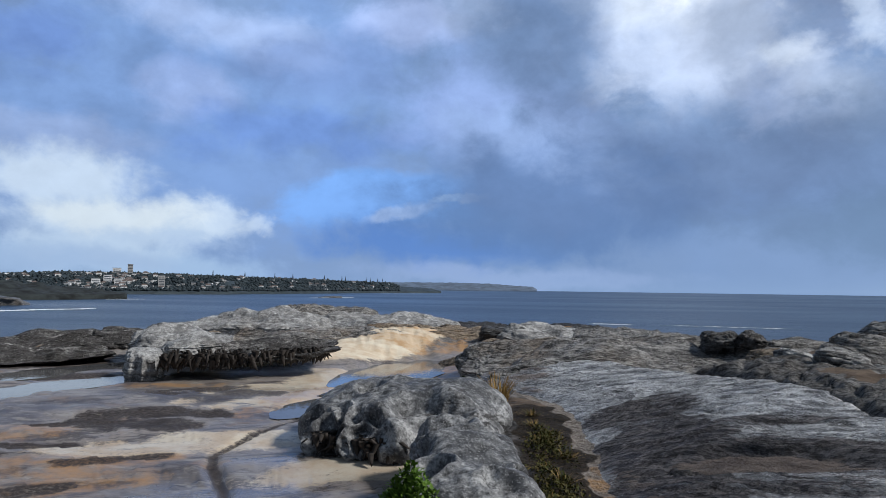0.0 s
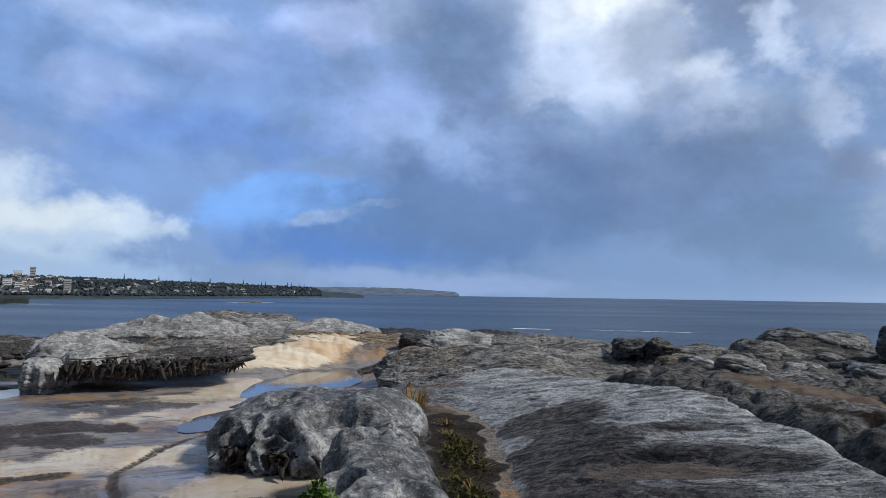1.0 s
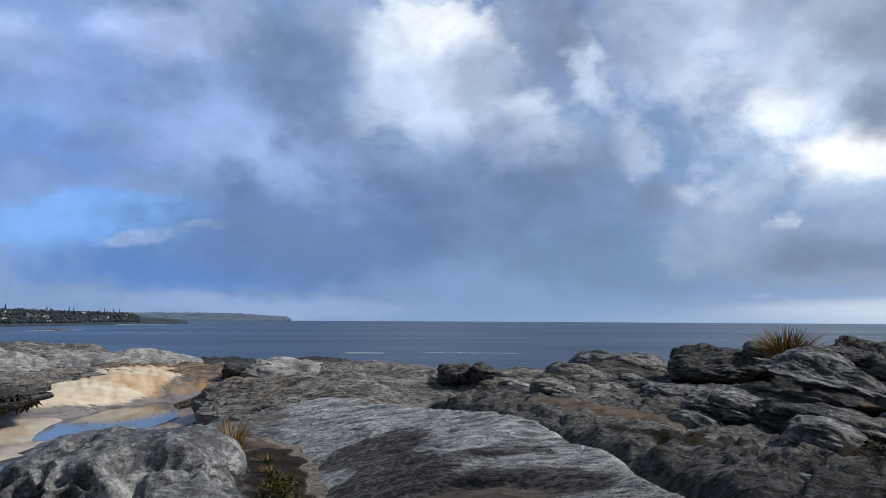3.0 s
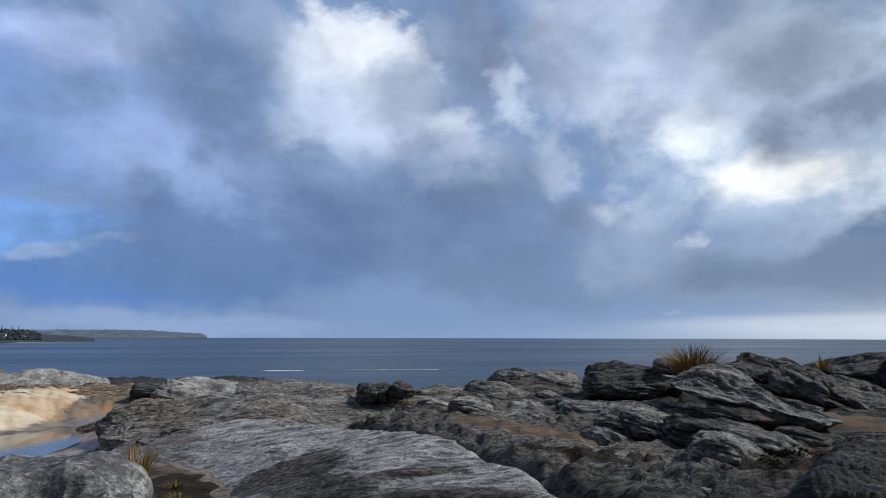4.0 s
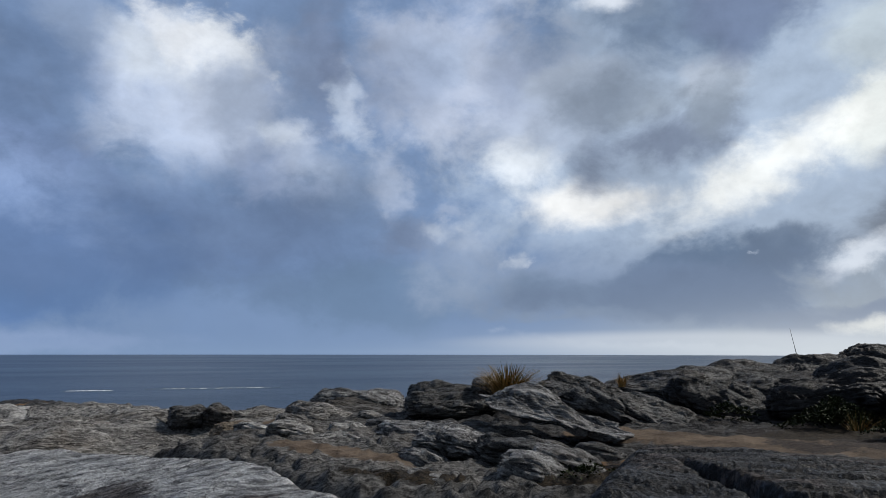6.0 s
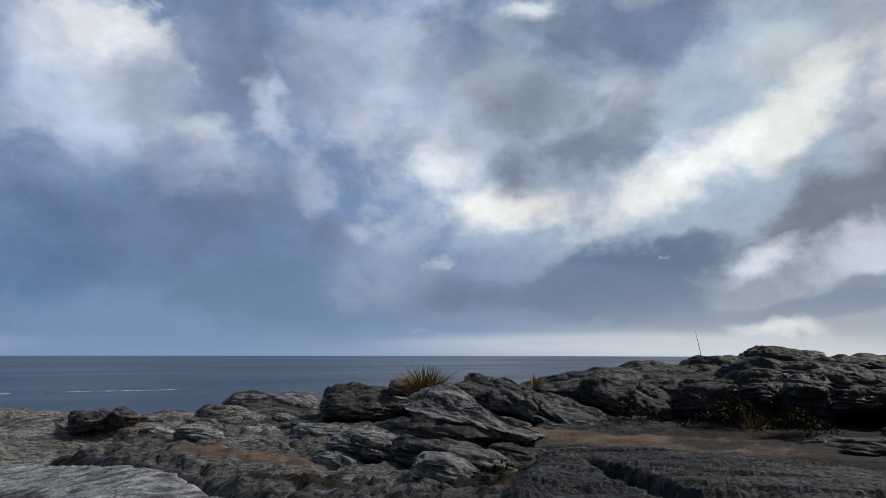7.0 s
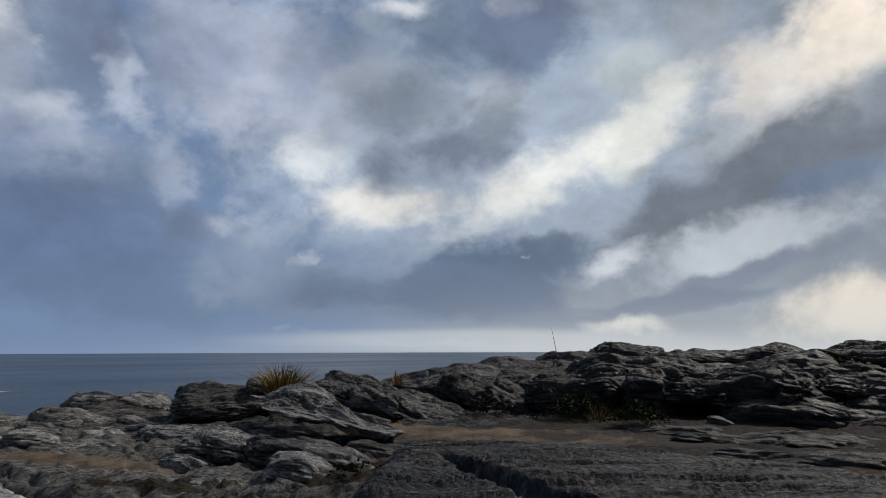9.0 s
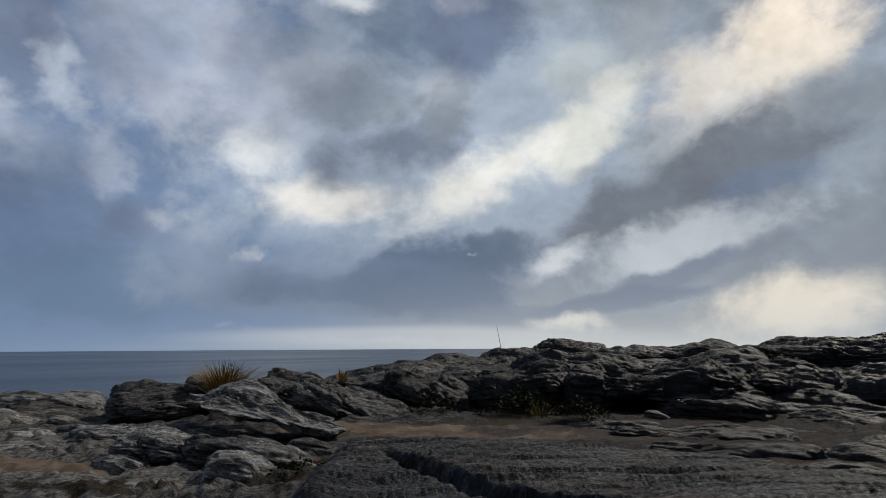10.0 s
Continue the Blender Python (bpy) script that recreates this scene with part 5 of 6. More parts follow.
for at, size, rz in (((7.35, 0.95, 1.10), (1.5, 0.7, 0.22), -80), ((7.6, -0.1, 1.09), (1.7, 0.8, 0.24), -88), ((6.5, 0.55, 1.05), (1.3, 0.6, 0.22), -82), ((6.7, -0.75, 1.06), (1.6, 0.8, 0.24), -95), ((7.5, 1.75, 1.05), (1.1, 0.5, 0.2), -74), ((5.9, -0.2, 1.02), (1.0, 0.5, 0.2), -86)):
    slab("rock_slab", at, size, "thin dark bedding layer at the outcrop's foot", rz, 1, ROCK_OUTCROP, 3, n=36, boxy=2.6, under=0.15, beds=0.04)

# honeycomb boulder: two lobes of one block
def tafoni_points(size, seed, n, scoops, cells, zone, flute=0.0):
    """A worn block with wide scoops and, inside a zone of its own space, honeycomb cells between thin walls."""
    if n not in SPHERES:
        SPHERES[n] = cube_sphere(n)
    d, faces = SPHERES[n]
    half, off = np.array(size) / 2, seed * 7.31
    q = d * ((np.abs(d) ** 2.7).sum(1) ** (-1 / 2.7))[:, None]
    nrm = np.sign(q) * np.abs(q) ** 1.7 / half
    nrm /= np.linalg.norm(nrm, axis=1)[:, None]
    p = q * half
    p[:, :2] *= (1 + 0.15 * fbm(np.stack([d[:, 0] * 1.4, d[:, 1] * 1.4, 0 * d[:, 0]], 1) + off, 3) * np.hypot(d[:, 0], d[:, 1]))[:, None]
    p = p + nrm * (0.085 * fbm(p * 1.5 + off, 4))[:, None]
    rng = np.random.default_rng(seed)
    warp = 0.05 * np.stack([gnoise(p * 3 + off + k * 9) for k in range(3)], 1)
    for cx, cy, cz, a, depth, flat in scoops:
        near = p[np.argmin(np.linalg.norm(p - (cx, cy, cz), axis=1))]
        v = (p + 1.6 * warp - near) * (1, 1, flat)
        r = np.linalg.norm(v, axis=1) / a
        p = p - nrm * (1.25 * depth * (1 - sstep(r, 0.45, 1.0)) - 0.16 * depth * np.exp(-((r - 1.08) / 0.14) ** 2))[:, None]
    lo, hi = np.array(zone[0]), np.array(zone[1])
    seeds = lo + (hi - lo) * rng.random((cells, 3))
    seeds = np.array([p[np.argmin(np.linalg.norm(p - c, axis=1))] for c in seeds])
    gap = np.sort(np.linalg.norm((p + warp)[:, None] - seeds[None], axis=2), axis=1)[:, :2]
    inside = np.prod(sstep(p, lo - 0.06, lo + 0.06) * (1 - sstep(p, hi - 0.06, hi + 0.06)), axis=1)
    p = p - nrm * (0.075 * sstep(gap[:, 1] - gap[:, 0], 0.008, 0.06) * (1 - sstep(gap[:, 0], 0.10, 0.20)) * inside)[:, None]
    if flute:
        th = np.arctan2(d[:, 1], d[:, 0])
        w = np.abs(np.sin(th * 15 + 3 * gnoise(np.stack([th * 3, 0 * th, 0 * th], 1) + off)))
        p[:, :2] *= (1 - (flute * (1 - w ** 0.6) + 0.22) * sstep(-q[:, 2] + 0.1 * gnoise(p * 5), -0.15, 0.75))[:, None]
    return p + nrm * (0.012 * np.abs(fbm(p * 7 + off, 3)))[:, None], faces


p, faces = tafoni_points((1.85, 1.8, 0.86), 61, 140, [(0.28, -0.60, 0.26, 0.36, 0.12, 1.0), (-0.45, -0.50, 0.34, 0.12, 0.11, 2.4), (-0.12, -0.80, 0.10, 0.26, 0.06, 1.0), (-0.30, -0.10, 0.42, 0.18, 0.10, 1.0),
                         (-0.72, -0.45, 0.18, 0.20, 0.12, 1.2), (0.55, -0.55, 0.34, 0.16, 0.07, 1.0), (-0.5, -0.75, 0.02, 0.24, 0.09, 0.8), (0.80, -0.35, 0.05, 0.14, 0.12, 1.2)],
                         40, ((-1.0, -1.0, -0.20), (-0.05, -0.35, 0.32)), 0.22)
comb_rock = mesh_object("honeycomb_boulder", turned(p, -10, 2, -3) - (0, 0, 0.46), faces, ROCK_TAFONI, attrs={"grain": p})
comb_rock.location = (-0.29, 6.65, 0.77)
tagged(comb_rock, "grey tafoni boulder with honeycomb hollows and a fluted foot", "boulder")
p, faces = tafoni_points((0.86, 2.1, 0.95), 77, 120, [(-0.12, 0.45, 0.44, 0.24, 0.10, 1.0), (-0.30, -0.25, 0.36, 0.20, 0.20, 1.5), (-0.46, 0.2, 0.25, 0.14, 0.12, 1.0), (0.46, -0.15, 0.18, 0.17, 0.15, 0.8), (0.25, 0.5, 0.42, 0.2, 0.05, 1.0),
                         (-0.45, -0.5, 0.1, 0.2, 0.16, 1.0), (0.15, -0.5, 0.42, 0.14, 0.05, 1.0)], 24, ((-0.6, 0.0, 0.0), (-0.25, 0.75, 0.45)), 0.10)
lobe = mesh_object("front_lobe", turned(p, 4, 7, 0) - (0, 0, 0.47), faces, ROCK_TAFONI, comb_rock, attrs={"grain": p})
lobe.location = (0.48, -1.95, -0.16)
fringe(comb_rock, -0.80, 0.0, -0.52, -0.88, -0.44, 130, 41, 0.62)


# scattered broken slabs
def scatter():
    rng = np.random.default_rng(21)
    made = 0
    zones = [(27, 60, 5.0, 9.5, 16, (0.2, 0.5)), (27, 40, 8.5, 12.0, 9, (0.25, 0.5)), (72, 94, 8.2, 12.5, 8, (0.3, 0.6)), (-30, -14, 12, 17, 14, (0.3, 0.9)),
             (72, 93, 12, 17, 8, (0.6, 1.2))]
    for lo, hi, r0, r1, count, span in zones:
        k = 0
        while k < count:
            a, r = rng.uniform(lo, hi), rng.uniform(r0, r1)
            x, y = r * math.sin(radians(a)), r * math.cos(radians(a))
            w = rng.uniform(*span)
            cover = layers_at(np.array([x]), np.array([y]))
            k += 1
            if cover["tan"][0] > 0.4 or (a < 0 and y < 13.8) or (0.5 < x < 3.3 and y < 11) or (2.8 < x < 5.6 and y < 3):
                continue
            size = (w, w * rng.uniform(0.5, 0.9), w * rng.uniform(0.35, 0.5) + 0.08)
            mat = (ROCK, ROCK_DARK, ROCK_PALE, ROCK_TAN)[rng.integers(4)] if a < 36 else (ROCK_DARK, ROCK_DARK, ROCK_TUMBLE)[rng.integers(3)]
            slab("rock_slab", (x, y, floor_at(x, y) + size[2] * 0.35), size, "small broken sandstone slab among larger rocks", -a + rng.uniform(-20, 20), rng.uniform(2, 14), mat,
                 rng.uniform(0, 8), group="broken slabs", n=26, boxy=3, under=0.15, nose=0.15, comb=0.015)


scatter()


# ---- water lying on the platform ----
def puddle(name, cx, cy, z, rx, ry, rz, label, wob=0.25):
    k, seed = 90, next(SEEDS)
    th = np.linspace(0, math.tau, k, endpoint=False)
    r = 1 + wob * fbm(np.stack([np.cos(th) * 1.5, np.sin(th) * 1.5, 0 * th + seed], 1), 4)
    u, v = rx * r * np.cos(th), ry * r * np.sin(th)
    c, s = math.cos(radians(rz)), math.sin(radians(rz))
    top = [(u[i] * c - v[i] * s, u[i] * s + v[i] * c, 0) for i in range(k)]
    low = [(q[0] * 0.97, q[1] * 0.97, -0.05) for q in top]
    faces = [tuple(range(k))] + [(i, i + k, (i + 1) % k + k, (i + 1) % k) for i in range(k)]
    ob = mesh_object(name, top + low, faces, POOL, smooth=False)
    ob.location = (cx, cy, z)
    return tagged(ob, label, "puddle")


for cx, cy, rx, ry, rz, level, text in POOLS:
    puddle("rock_pool", cx, cy, level - 0.012, rx * 1.15, ry * 1.15, rz, text, 0.15)


# ---- plants ----
def blades(count, radius, height, width, seed, lean=0.7, spread=1.0):
    """Arching grass blades from one foot."""
    rng = np.random.default_rng(seed)
    verts, faces = [], []
    for k in range(count):
        a = rng.uniform(0, math.tau)
        r0 = radius * 0.35 * math.sqrt(rng.random())
        h = height * rng.uniform(0.55, 1.05)
        out = lean * radius * rng.uniform(0.2, 1.3) * spread
        a2 = a + rng.normal(0, 0.4)
        w = width * rng.uniform(0.7, 1.2)
        side = (math.cos(a2 + 1.57) * w, math.sin(a2 + 1.57) * w)
        o = len(verts)
        for j in range(5):
            t = j / 4
            cx = r0 * math.cos(a) + out * t ** 1.7 * math.cos(a2)
            cy = r0 * math.sin(a) + out * t ** 1.7 * math.sin(a2)
            cz = h * (t - 0.22 * t * t * (out / max(radius, 0.01)))
            f = (1 - 0.85 * t)
            verts += [(cx - side[0] * f, cy - side[1] * f, cz - 0.02), (cx + side[0] * f, cy + side[1] * f, cz - 0.02)]
        for j in range(4):
            q = o + 2 * j
            faces.append((q, q + 1, q + 3, q + 2))
    return verts, faces


def tuft(name, at, radius, height, count, label, mats, dead=0.5):
    v, f = blades(int(count * (1 - dead)), radius, height, 0.008, next(SEEDS))
    ob = mesh_object(name, v, f, mats[0])
    ob.location = at
    if dead:
        v, f = blades(int(count * dead), radius * 1.15, height * 0.95, 0.006, next(SEEDS), 0.9)
        tagged(mesh_object("dry_foliage", v, f, mats[1], ob), "straw-coloured dry blades", kind="stuff")
    return tagged(ob, label, "grass tuft")


tuft("grass_tuft", (6.33, 5.98, 1.28), 0.40, 0.47, 620, "spiky olive and straw grass tuft on the rocks", (GRASS_GREEN, GRASS_DRY), 0.78)
tuft("grass_tuft", (8.60, 5.98, 1.36), 0.12, 0.22, 60, "small reddish dry grass tuft on the rocks", (GRASS_DRY, GRASS_DRY), 0.5)
tuft("grass_tuft", (0.60, 7.0, 0.52), 0.24, 0.34, 120, "golden dry grass tuft behind the boulder", (GRASS_DRY, GRASS_DRY), 0.5)
tuft("grass_tuft", (7.35, 5.75, 1.40), 0.08, 0.12, 12, "sparse dry grass stalks on the skyline", (GRASS_DRY, GRASS_DRY), 0.5)
tuft("grass_tuft", (8.3, 2.55, 0.98), 0.16, 0.30, 60, "thin brown weedy grass below the outcrop", (GRASS_GREEN, GRASS_DRY), 0.6)
tuft("grass_tuft", (8.0, 2.75, 0.98), 0.20, 0.33, 90, "brown weedy grass below the outcrop", (GRASS_GREEN, GRASS_DRY), 0.6)


def leaf_cloud(name, at, size, count, leaf, mat, label, category="shrub", seed=3):
    """A low plant of many small leaves filling a mound with an uneven outline."""
    rng = np.random.default_rng(seed)
    verts, faces = [], []
    heads = rng.normal(0, 0.5, (max(8, count // 30), 2))
    for k in range(count):
        h = heads[rng.integers(len(heads))]
        q = h + rng.normal(0, 0.18, 2)
        top = max(0.15, 1 - 0.55 * np.hypot(*q)) * rng.uniform(0.45, 1.0)
        c = np.array((q[0] * size[0], q[1] * size[1], top * size[2]))
        a, up = rng.uniform(0, math.tau), rng.uniform(0.1, 1.2)
        d = np.array((math.cos(a) * math.cos(up), math.sin(a) * math.cos(up), math.sin(up))) * leaf * rng.uniform(0.6, 1.2)
        s = np.cross(d, (0.3, 0.2, 1.0))
        s *= 0.28 * np.linalg.norm(d) / max(np.linalg.norm(s), 1e-6)
        bend = np.array((0, 0, -0.15 * leaf))
        o = len(verts)
        verts += [tuple(c), tuple(c + d * 0.5 + s), tuple(c + d + bend), tuple(c + d * 0.5 - s)]
        faces.append((o, o + 1, o + 2, o + 3))
    ob = mesh_object(name, verts, faces, mat, smooth=False)
    ob.location = at
    return tagged(ob, label, category, kind="stuff" if category == "weeds" else "")


leaf_cloud("succulent_bush", (-0.13, 3.80, 0.32), (0.17, 0.17, 0.42), 1500, 0.045, SUCCULENT, "bright green succulent bush at the boulder's foot", seed=5)
leaf_cloud("low_shrub", (0.25, 7.55, 0.44), (0.34, 0.16, 0.26), 900, 0.03, SCRUB, "low dark green mat of leaves behind the boulder", seed=6)
leaf_cloud("weed_patch", (0.92, 5.9, 0.35), (0.16, 0.7, 0.075), 1500, 0.03, GRASS_GREEN, "olive green weeds on dark soil beside the boulder", "weeds", seed=7)
leaf_cloud("weed_patch", (0.76, 4.5, 0.35), (0.14, 0.7, 0.07), 1500, 0.028, GRASS_GREEN, "olive green weeds on dark soil beside the boulder", "weeds", seed=8)
for k, (gx, gy) in enumerate(((0.80, 3.9), (0.70, 4.3), (0.84, 4.7), (0.78, 5.1), (0.98, 5.4), (0.86, 5.9), (1.02, 6.3), (0.90, 6.6), (0.94, 7.1), (0.72, 3.6))):
    tuft("grass_tuft", (gx, gy, floor_at(gx, gy) - 0.01), 0.12, 0.07 + 0.02 * (k % 3), 60, "short olive and straw grass on dark soil", (GRASS_GREEN, GRASS_DRY), 0.45)
leaf_cloud("weed_patch", (8.1, 3.0, floor_at(8.1, 3.0) - 0.02), (0.5, 0.3, 0.40), 2600, 0.035, SCRUB, "dark green weeds in the outcrop's shade", "weeds", seed=9)
leaf_cloud("weed_patch", (7.7, 2.2, floor_at(7.7, 2.2) - 0.02), (0.4, 0.25, 0.26), 1800, 0.035, SCRUB, "dark green weeds in the outcrop's shade", "weeds", seed=10)
leaf_cloud("weed_patch", (9.2, 3.3, floor_at(9.2, 3.3) - 0.02), (0.5, 0.3, 0.35), 1200, 0.035, SCRUB, "dark green weeds in the outcrop's shade", "weeds", seed=11)
leaf_cloud("weed_patch", (4.15, 3.05, floor_at(4.15, 3.05) - 0.02), (0.25, 0.12, 0.10), 400, 0.03, SCRUB, "dark weeds in a gap between slabs", "weeds", seed=12)
leaf_cloud("low_shrub", (17.7, 1.2, 1.50), (0.75, 0.5, 0.30), 2600, 0.06, SCRUB, "dark green shrub on the skyline outcrop", seed=13)
leaf_cloud("weed_patch", (7.8, 4.0, floor_at(7.8, 4.0) - 0.02), (0.3, 0.2, 0.2), 400, 0.05, SCRUB, "dark green weeds in a rock hollow", "weeds", seed=14)

# fishing rod standing on the cliff edge
rod = new("fishing_rod")
rod.location = (27.9, 11.9, 1.0)
tagged(rod, "thin dark fishing rod leaning over the cliff edge", "fishing rod")


def tube(name, a, b, r0, r1, mat, parent, seg=8):
    a, b = Vector(a), Vector(b)
    z = (b - a).normalized()
    x = z.orthogonal().normalized()
    y = z.cross(x)
    v, f = [], []
    for c, r in ((a, r0), (b, r1)):
        v += [tuple(c + x * r * math.cos(math.tau * k / seg) + y * r * math.sin(math.tau * k / seg)) for k in range(seg)]
    f = [(k, (k + 1) % seg, seg + (k + 1) % seg, seg + k) for k in range(seg)] + [tuple(range(seg))[::-1], tuple(range(seg, 2 * seg))]
    return mesh_object(name, v, f, mat, parent)


tube("handle", (0.12, 0, 0), (0.06, 0.0, 0.55), 0.022, 0.02, CARBON, rod)
tube("blank", (0.06, 0, 0.55), (-0.22, 0.10, 1.72), 0.016, 0.006, CARBON, rod)

# ---- far coast ----
def coast(name, az0, az1, near, ridge, label, mat, depth=420.0, rough=5.0, step=0.12):
    """A strip of far shore: a low cliff at the water and a hill behind it. near and ridge give metres by heading."""
    az = np.arange(az0, az1, step)
    s = np.concatenate([[0, 0.004, 0.03], np.linspace(0.08, 1.0, 16)])
    A, S = np.meshgrid(az, s)
    r = near(A) + S * depth
    top = ridge(A)
    prof = np.where(S < 0.003, -2.0, np.where(S < 0.02, 3.0, 6.0 + (top - SEA_Z - 6.0) * sstep(S, 0.03, 0.62)))
    x, y = r * np.sin(np.radians(A)), r * np.cos(np.radians(A))
    nz = fbm(np.stack([x.ravel() * 0.03, y.ravel() * 0.03, 0 * x.ravel()], 1), 3).reshape(x.shape)
    z = SEA_Z + prof + rough * nz * sstep(S, 0.02, 0.2) - 30 * sstep(S, 0.9, 1.0)
    na = len(az)
    i, k = np.meshgrid(np.arange(len(s) - 1), np.arange(na - 1), indexing="ij")
    faces = np.stack([i * na + k, i * na + k + 1, (i + 1) * na + k + 1, (i + 1) * na + k], -1).reshape(-1, 4)
    ob = mesh_object(name, np.stack([x.ravel(), y.ravel(), z.ravel()], 1), faces, mat)
    return tagged(ob, label, "headland", kind="structure")


def shore(a):
    return np.interp(a, [-45, -30, -17, -10, -4, 0], [1150, 1250, 1400, 1700, 2050, 2250])


def crest(a):
    el = np.interp(a, [-45, -32.4, -29, -24, -17, -10, -4.3, -3.4, -1.0, 0], [0.5, 0.45, 0.60, 0.66, 0.50, 0.38, 0.20, -0.05, -0.16, -0.45])
    return 1.6 + np.tan(np.radians(el)) * (shore(a) + 270)


coast("backdrop_headland", -45, 0, shore, crest, "wooded suburban headland across the bay", FOREST)
# The rain haze is put into this blue-grey base colour.
HAZED_LAND = simple("hazed_far_land", (0.10, 0.135, 0.19), 0.9, 0.02, 0.3)
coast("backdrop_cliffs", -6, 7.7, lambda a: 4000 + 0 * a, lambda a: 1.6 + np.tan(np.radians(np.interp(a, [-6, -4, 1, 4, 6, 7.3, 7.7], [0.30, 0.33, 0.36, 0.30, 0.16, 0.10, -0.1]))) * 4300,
      "far sea cliffs coloured blue-grey for rain haze", HAZED_LAND, 480, 4.0)
coast("backdrop_point", -45, -24.2, lambda a: np.interp(a, [-45, -32, -24], [800, 860, 930]), lambda a: 1.6 + np.tan(np.radians(np.interp(a, [-45, -32, -28, -24.2], [0.2, -0.1, -0.45, -1.0]))) * 950,
      "low dark wooded point across the bay", simple("dark_point", (0.016, 0.020, 0.020), 0.95, 0.08, 0.9), 150, 6.0)


def crest_point(a, s):
    r = float(shore(a)) + s * 420
    z = SEA_Z + 6 + (float(crest(a)) - SEA_Z - 6) * float(sstep(np.array(s), 0.03, 0.62))
    return r * math.sin(radians(a)), r * math.cos(radians(a)), z


def box(name, size, base, mat, parent, at=(0, 0, 0)):
    x, y, z = size[0] / 2, size[1] / 2, size[2]
    v = [(sx * x + at[0], sy * y + at[1], base + h) for h in (0, z) for sx, sy in ((-1, -1), (1, -1), (1, 1), (-1, 1))]
    f = [(3, 2, 1, 0), (4, 5, 6, 7), (0, 1, 5, 4), (1, 2, 6, 5), (2, 3, 7, 6), (3, 0, 4, 7)]
    return mesh_object(name, v, f, mat, parent, smooth=False)


def house_kind(w, d, h, wall, roof, flat):
    ob = new("house")
    box("wall", (w, d, h + 6), -6, wall, ob)
    if flat:
        box("roof", (w + 0.6, d + 0.6, 0.5), h, roof, ob)
    else:
        x, y = w / 2 + 0.5, d / 2 + 0.5
        v = [(-x, -y, h), (x, -y, h), (x, y, h), (-x, y, h), (-x * 0.5, 0, h + 2.6), (x * 0.5, 0, h + 2.6)]
        mesh_object("roof", v, [(0, 1, 5, 4), (1, 2, 5), (2, 3, 4, 5), (3, 0, 4), (3, 2, 1, 0)], roof, ob, smooth=False)
    for k in range(3):
        for row in range(2 if h > 5.5 else 1):
            box("window", (w * 0.2, 0.2, 1.4), 1.2 + 3 * row, GLASS_FAR, ob, ((k - 1) * w * 0.3, -d / 2 - 0.02))
    return tagged(ob, "pale suburban house among trees on the far headland", "house", "houses on the headland")


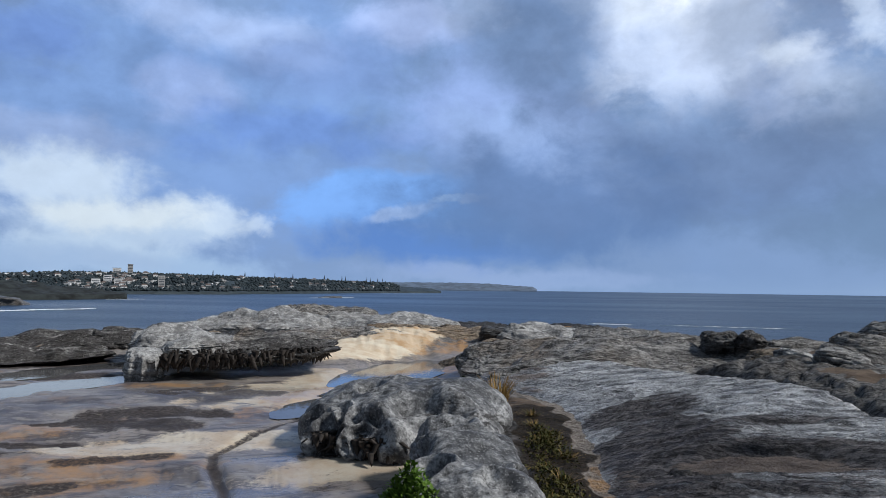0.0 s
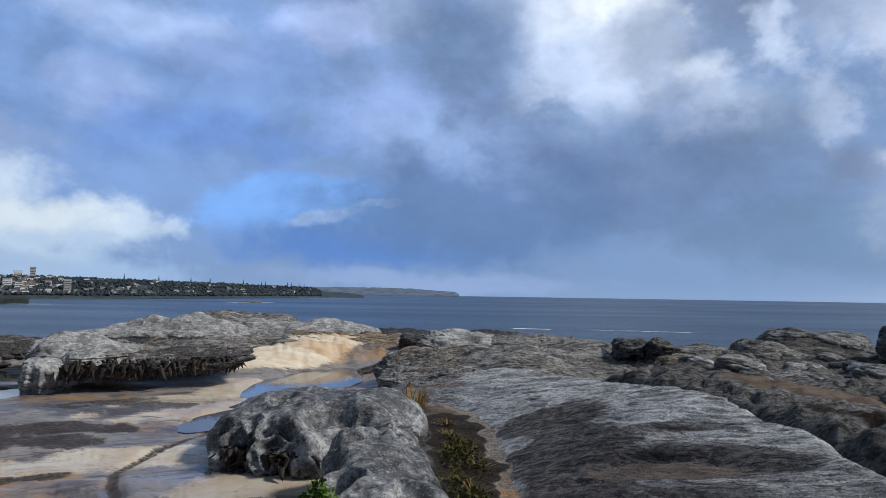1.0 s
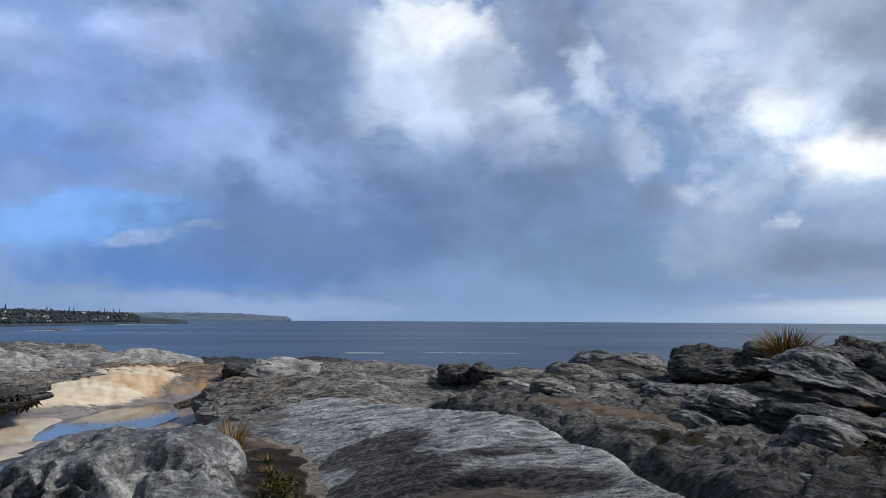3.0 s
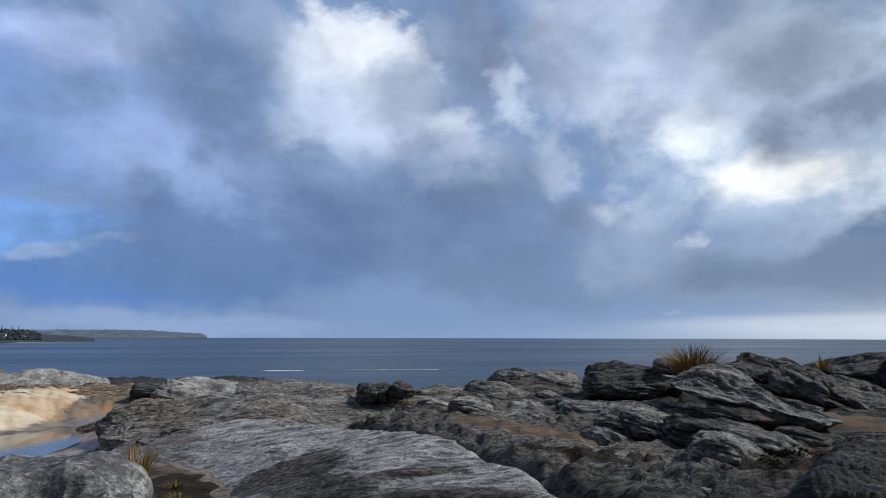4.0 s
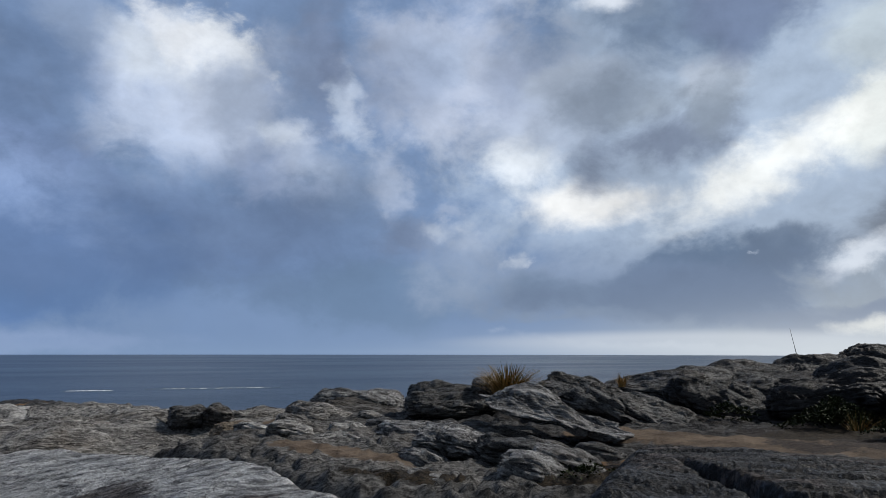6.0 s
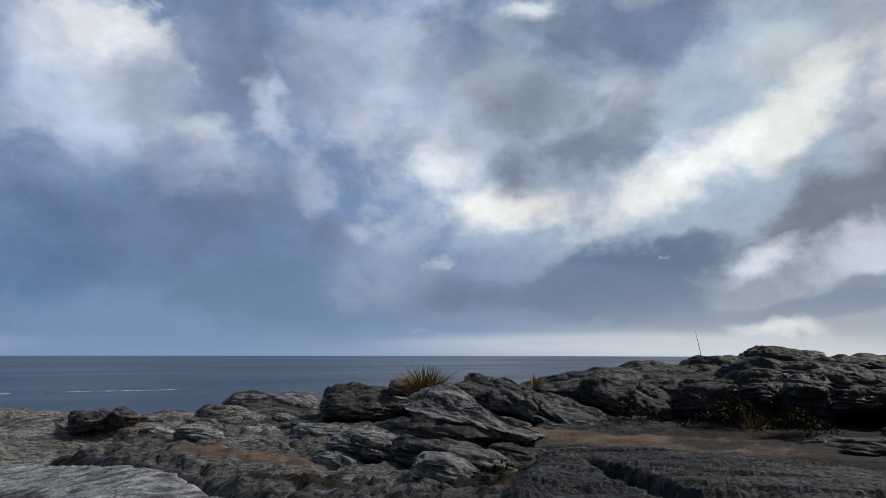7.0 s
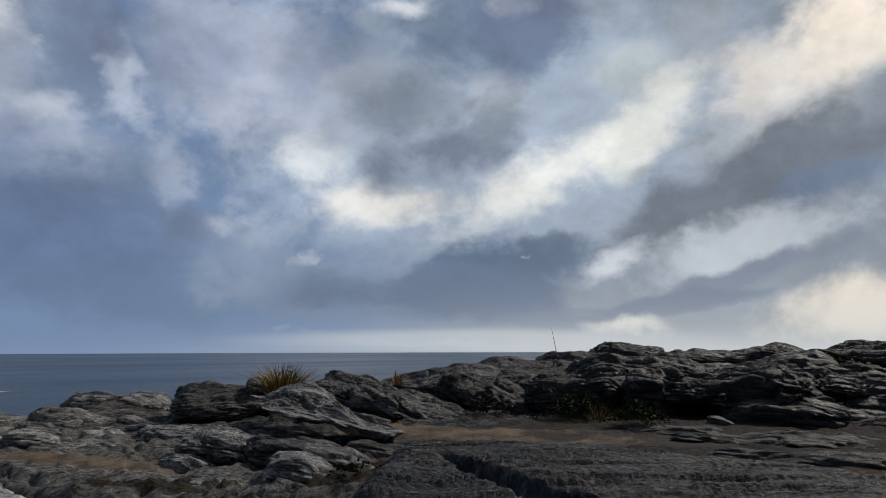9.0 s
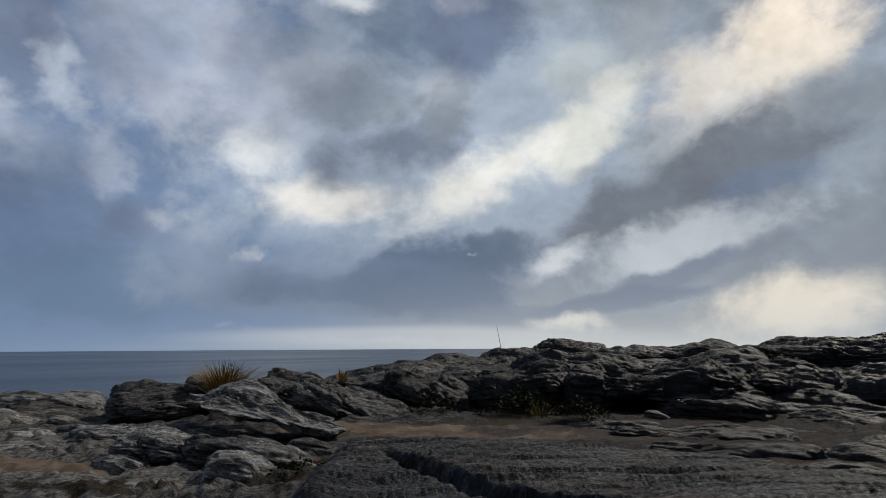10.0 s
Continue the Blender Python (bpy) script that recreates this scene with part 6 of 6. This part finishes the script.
def town():
    rng = np.random.default_rng(5)
    kinds = [house_kind(11, 8, 5, WALL_WHITE, ROOF_RED, False), house_kind(9, 7, 3.5, WALL_CREAM, ROOF_RED, False), house_kind(12, 8, 5.5, WALL_WHITE, ROOF_GREY, True), house_kind(13, 9, 6, WALL_CREAM, ROOF_GREY, True)]
    spots = []
    for k in range(210):
        a = rng.uniform(-34, -4.2) if k % 3 else rng.normal(-24.5, 2.2)
        s = rng.uniform(0.10, 0.58)
        spots.append((a, s))
    for k, (a, s) in enumerate(spots):
        m = pose(*crest_point(a, s), 0, 0, -a + rng.uniform(-25, 25)) @ Matrix.Scale(rng.uniform(0.7, 1.05), 4)
        if k < 4:
            kinds[k].matrix_world = m
        else:
            copy_thing(kinds[rng.integers(4)], m)
    for a, s, w, h, lab in ((-21.9, 0.2, 12, 22, "slab of flats standing alone above the water"), (-25.6, 0.3, 14, 14, "white block of flats by the beach"), (-24.9, 0.26, 13, 11, "white block of flats by the beach"),
                            (-26.4, 0.28, 15, 9, "white block of flats by the beach"), (-24.1, 0.62, 10, 20, "tall tower on the headland's crest"), (-25.0, 0.6, 16, 12, "block of flats on the headland's crest")):
        ob = new("apartment_building")
        ob.matrix_world = pose(*crest_point(a, s), 0, 0, -a)
        box("wall", (w, 12, h + 8), -8, WALL_CREAM if h > 17 else WALL_WHITE, ob)
        box("roof", (w + 0.8, 12.8, 0.6), h, ROOF_GREY, ob)
        for row in range(int(h / 3.2)):
            box("window_row", (w * 0.85, 0.2, 1.3), 1 + 3.2 * row, GLASS_FAR, ob, (0, -6.02))
        tagged(ob, lab, "apartments")
    # Norfolk pines along the crest
    pine = new("pine_tree")
    tube("trunk", (0, 0, -2), (0, 0, 15), 0.5, 0.15, ROOF_RED, pine, 6)
    v, f = [], []
    for j in range(7):
        r, z, o = 3.4 * (1 - j / 7.5), 3 + 1.9 * j, len(v)
        v += [(r * (1 if q % 2 else 0.5) * math.cos(math.tau * q / 12), r * (1 if q % 2 else 0.5) * math.sin(math.tau * q / 12), z - 0.5 * (q % 2)) for q in range(12)] + [(0, 0, z + 2.2)]
        f += [(o + q, o + (q + 1) % 12, o + 12) for q in range(12)]
    mesh_object("crown", v, f, FOREST, pine)
    tagged(pine, "dark tall pine on the far headland's skyline", "tree", "pines on the skyline")
    first = True
    for a in (-9.6, -8.2, -7.9, -6.2, -5.9, -5.3, -4.9, -13.5, -15.8, -18.2, -12.1):
        m = pose(*crest_point(a, 0.62))
        if first:
            pine.matrix_world, first = m, False
        else:
            copy_thing(pine, m)
    # woods: many rough crowns
    verts, faces = [], []
    ico = [(0, 0, 1), (0.9, 0, 0.3), (0.28, 0.85, 0.3), (-0.73, 0.53, 0.3), (-0.73, -0.53, 0.3), (0.28, -0.85, 0.3), (0, 0, -0.6)]
    tri = [(0, 1, 2), (0, 2, 3), (0, 3, 4), (0, 4, 5), (0, 5, 1), (6, 2, 1), (6, 3, 2), (6, 4, 3), (6, 5, 4), (6, 1, 5)]
    for k in range(5200):
        a, s = rng.uniform(-36, -3.5), rng.uniform(0.02, 0.66)
        x, y, z = crest_point(a, s)
        r = rng.uniform(2.0, 5.0) * (1.3 if s > 0.55 and rng.random() < 0.15 else 1)
        o = len(verts)
        verts += [(x + r * q[0] * rng.uniform(0.7, 1.3), y + r * q[1] * rng.uniform(0.7, 1.3), z + 1 + r * q[2] * rng.uniform(0.7, 1.2)) for q in ico]
        faces += [(o + i, o + j, o + q) for i, j, q in tri]
    tagged(mesh_object("coastal_woods", verts, faces, FOREST), "dark green tree cover on the far headland", "trees", kind="stuff")


town()


# ---- foam and rocks in the sea ----
def foam(a, b, width, label, broken=0.5):
    """A broken streak of white water between two points of the plan."""
    seed = next(SEEDS)
    rng = np.random.default_rng(seed)
    a, b = np.array(a, float), np.array(b, float)
    length = np.linalg.norm(b - a)
    d = (b - a) / length
    nrm = np.array((-d[1], d[0]))
    verts, faces = [], []
    steps = max(12, int(length / 1.5))
    t = np.linspace(0, 1, steps)
    wid = width * np.clip(fbm(np.stack([t * length * 0.22, 0 * t, 0 * t + seed], 1), 4) + broken, 0, 1.5) * np.sin(np.pi * t) ** 0.4
    mid = width * 1.5 * gnoise(np.stack([t * length * 0.03, 0 * t, 0 * t + seed + 9], 1))
    for k in range(steps):
        c = a + d * length * t[k] + nrm * mid[k]
        for s in (-1, 1):
            q = c + nrm * s * (wid[k] + 0.01)
            verts.append((q[0], q[1], SEA_Z + 0.12 + 0.25 * (s > 0)))
    faces = [(2 * k, 2 * k + 1, 2 * k + 3, 2 * k + 2) for k in range(steps - 1)]
    tagged(mesh_object("sea_foam", verts, faces, FOAM, smooth=False), label, "foam", kind="stuff")


foam((82, 393), (104, 384), 0.9, "white streak of breaking swell offshore", 0.45)
foam((120, 386), (186, 362), 0.5, "thin white streak of swell offshore", 0.12)
foam((-300, 440), (-262, 530), 7.0, "white surf breaking on a rocky point", 0.7)
foam((-330, 470), (-285, 470), 5.0, "white surf breaking on a rocky point", 0.6)
foam((-205, 1070), (-150, 1180), 6.0, "white water over a reef across the bay", 0.7)
foam((-480, 770), (-360, 850), 1.6, "white surf along the far point", 0.6)
foam((-190, 1960), (-60, 2120), 6.0, "white surf along the far shore", 0.4)
rock("sea_rock", (-385, 585, -9.0), (80, 60, 16), "dark wave-washed rock point in the bay", 20, 0, 4, ROCK_DARK, 36, beds=2.0, bed=2.5, groove=1.0)
rock("sea_rock", (-178, 1125, -15.5), (40, 20, 5), "low dark reef awash across the bay", 30, 0, 0, ROCK_DARK, 20, beds=0.5, bed=1.0)
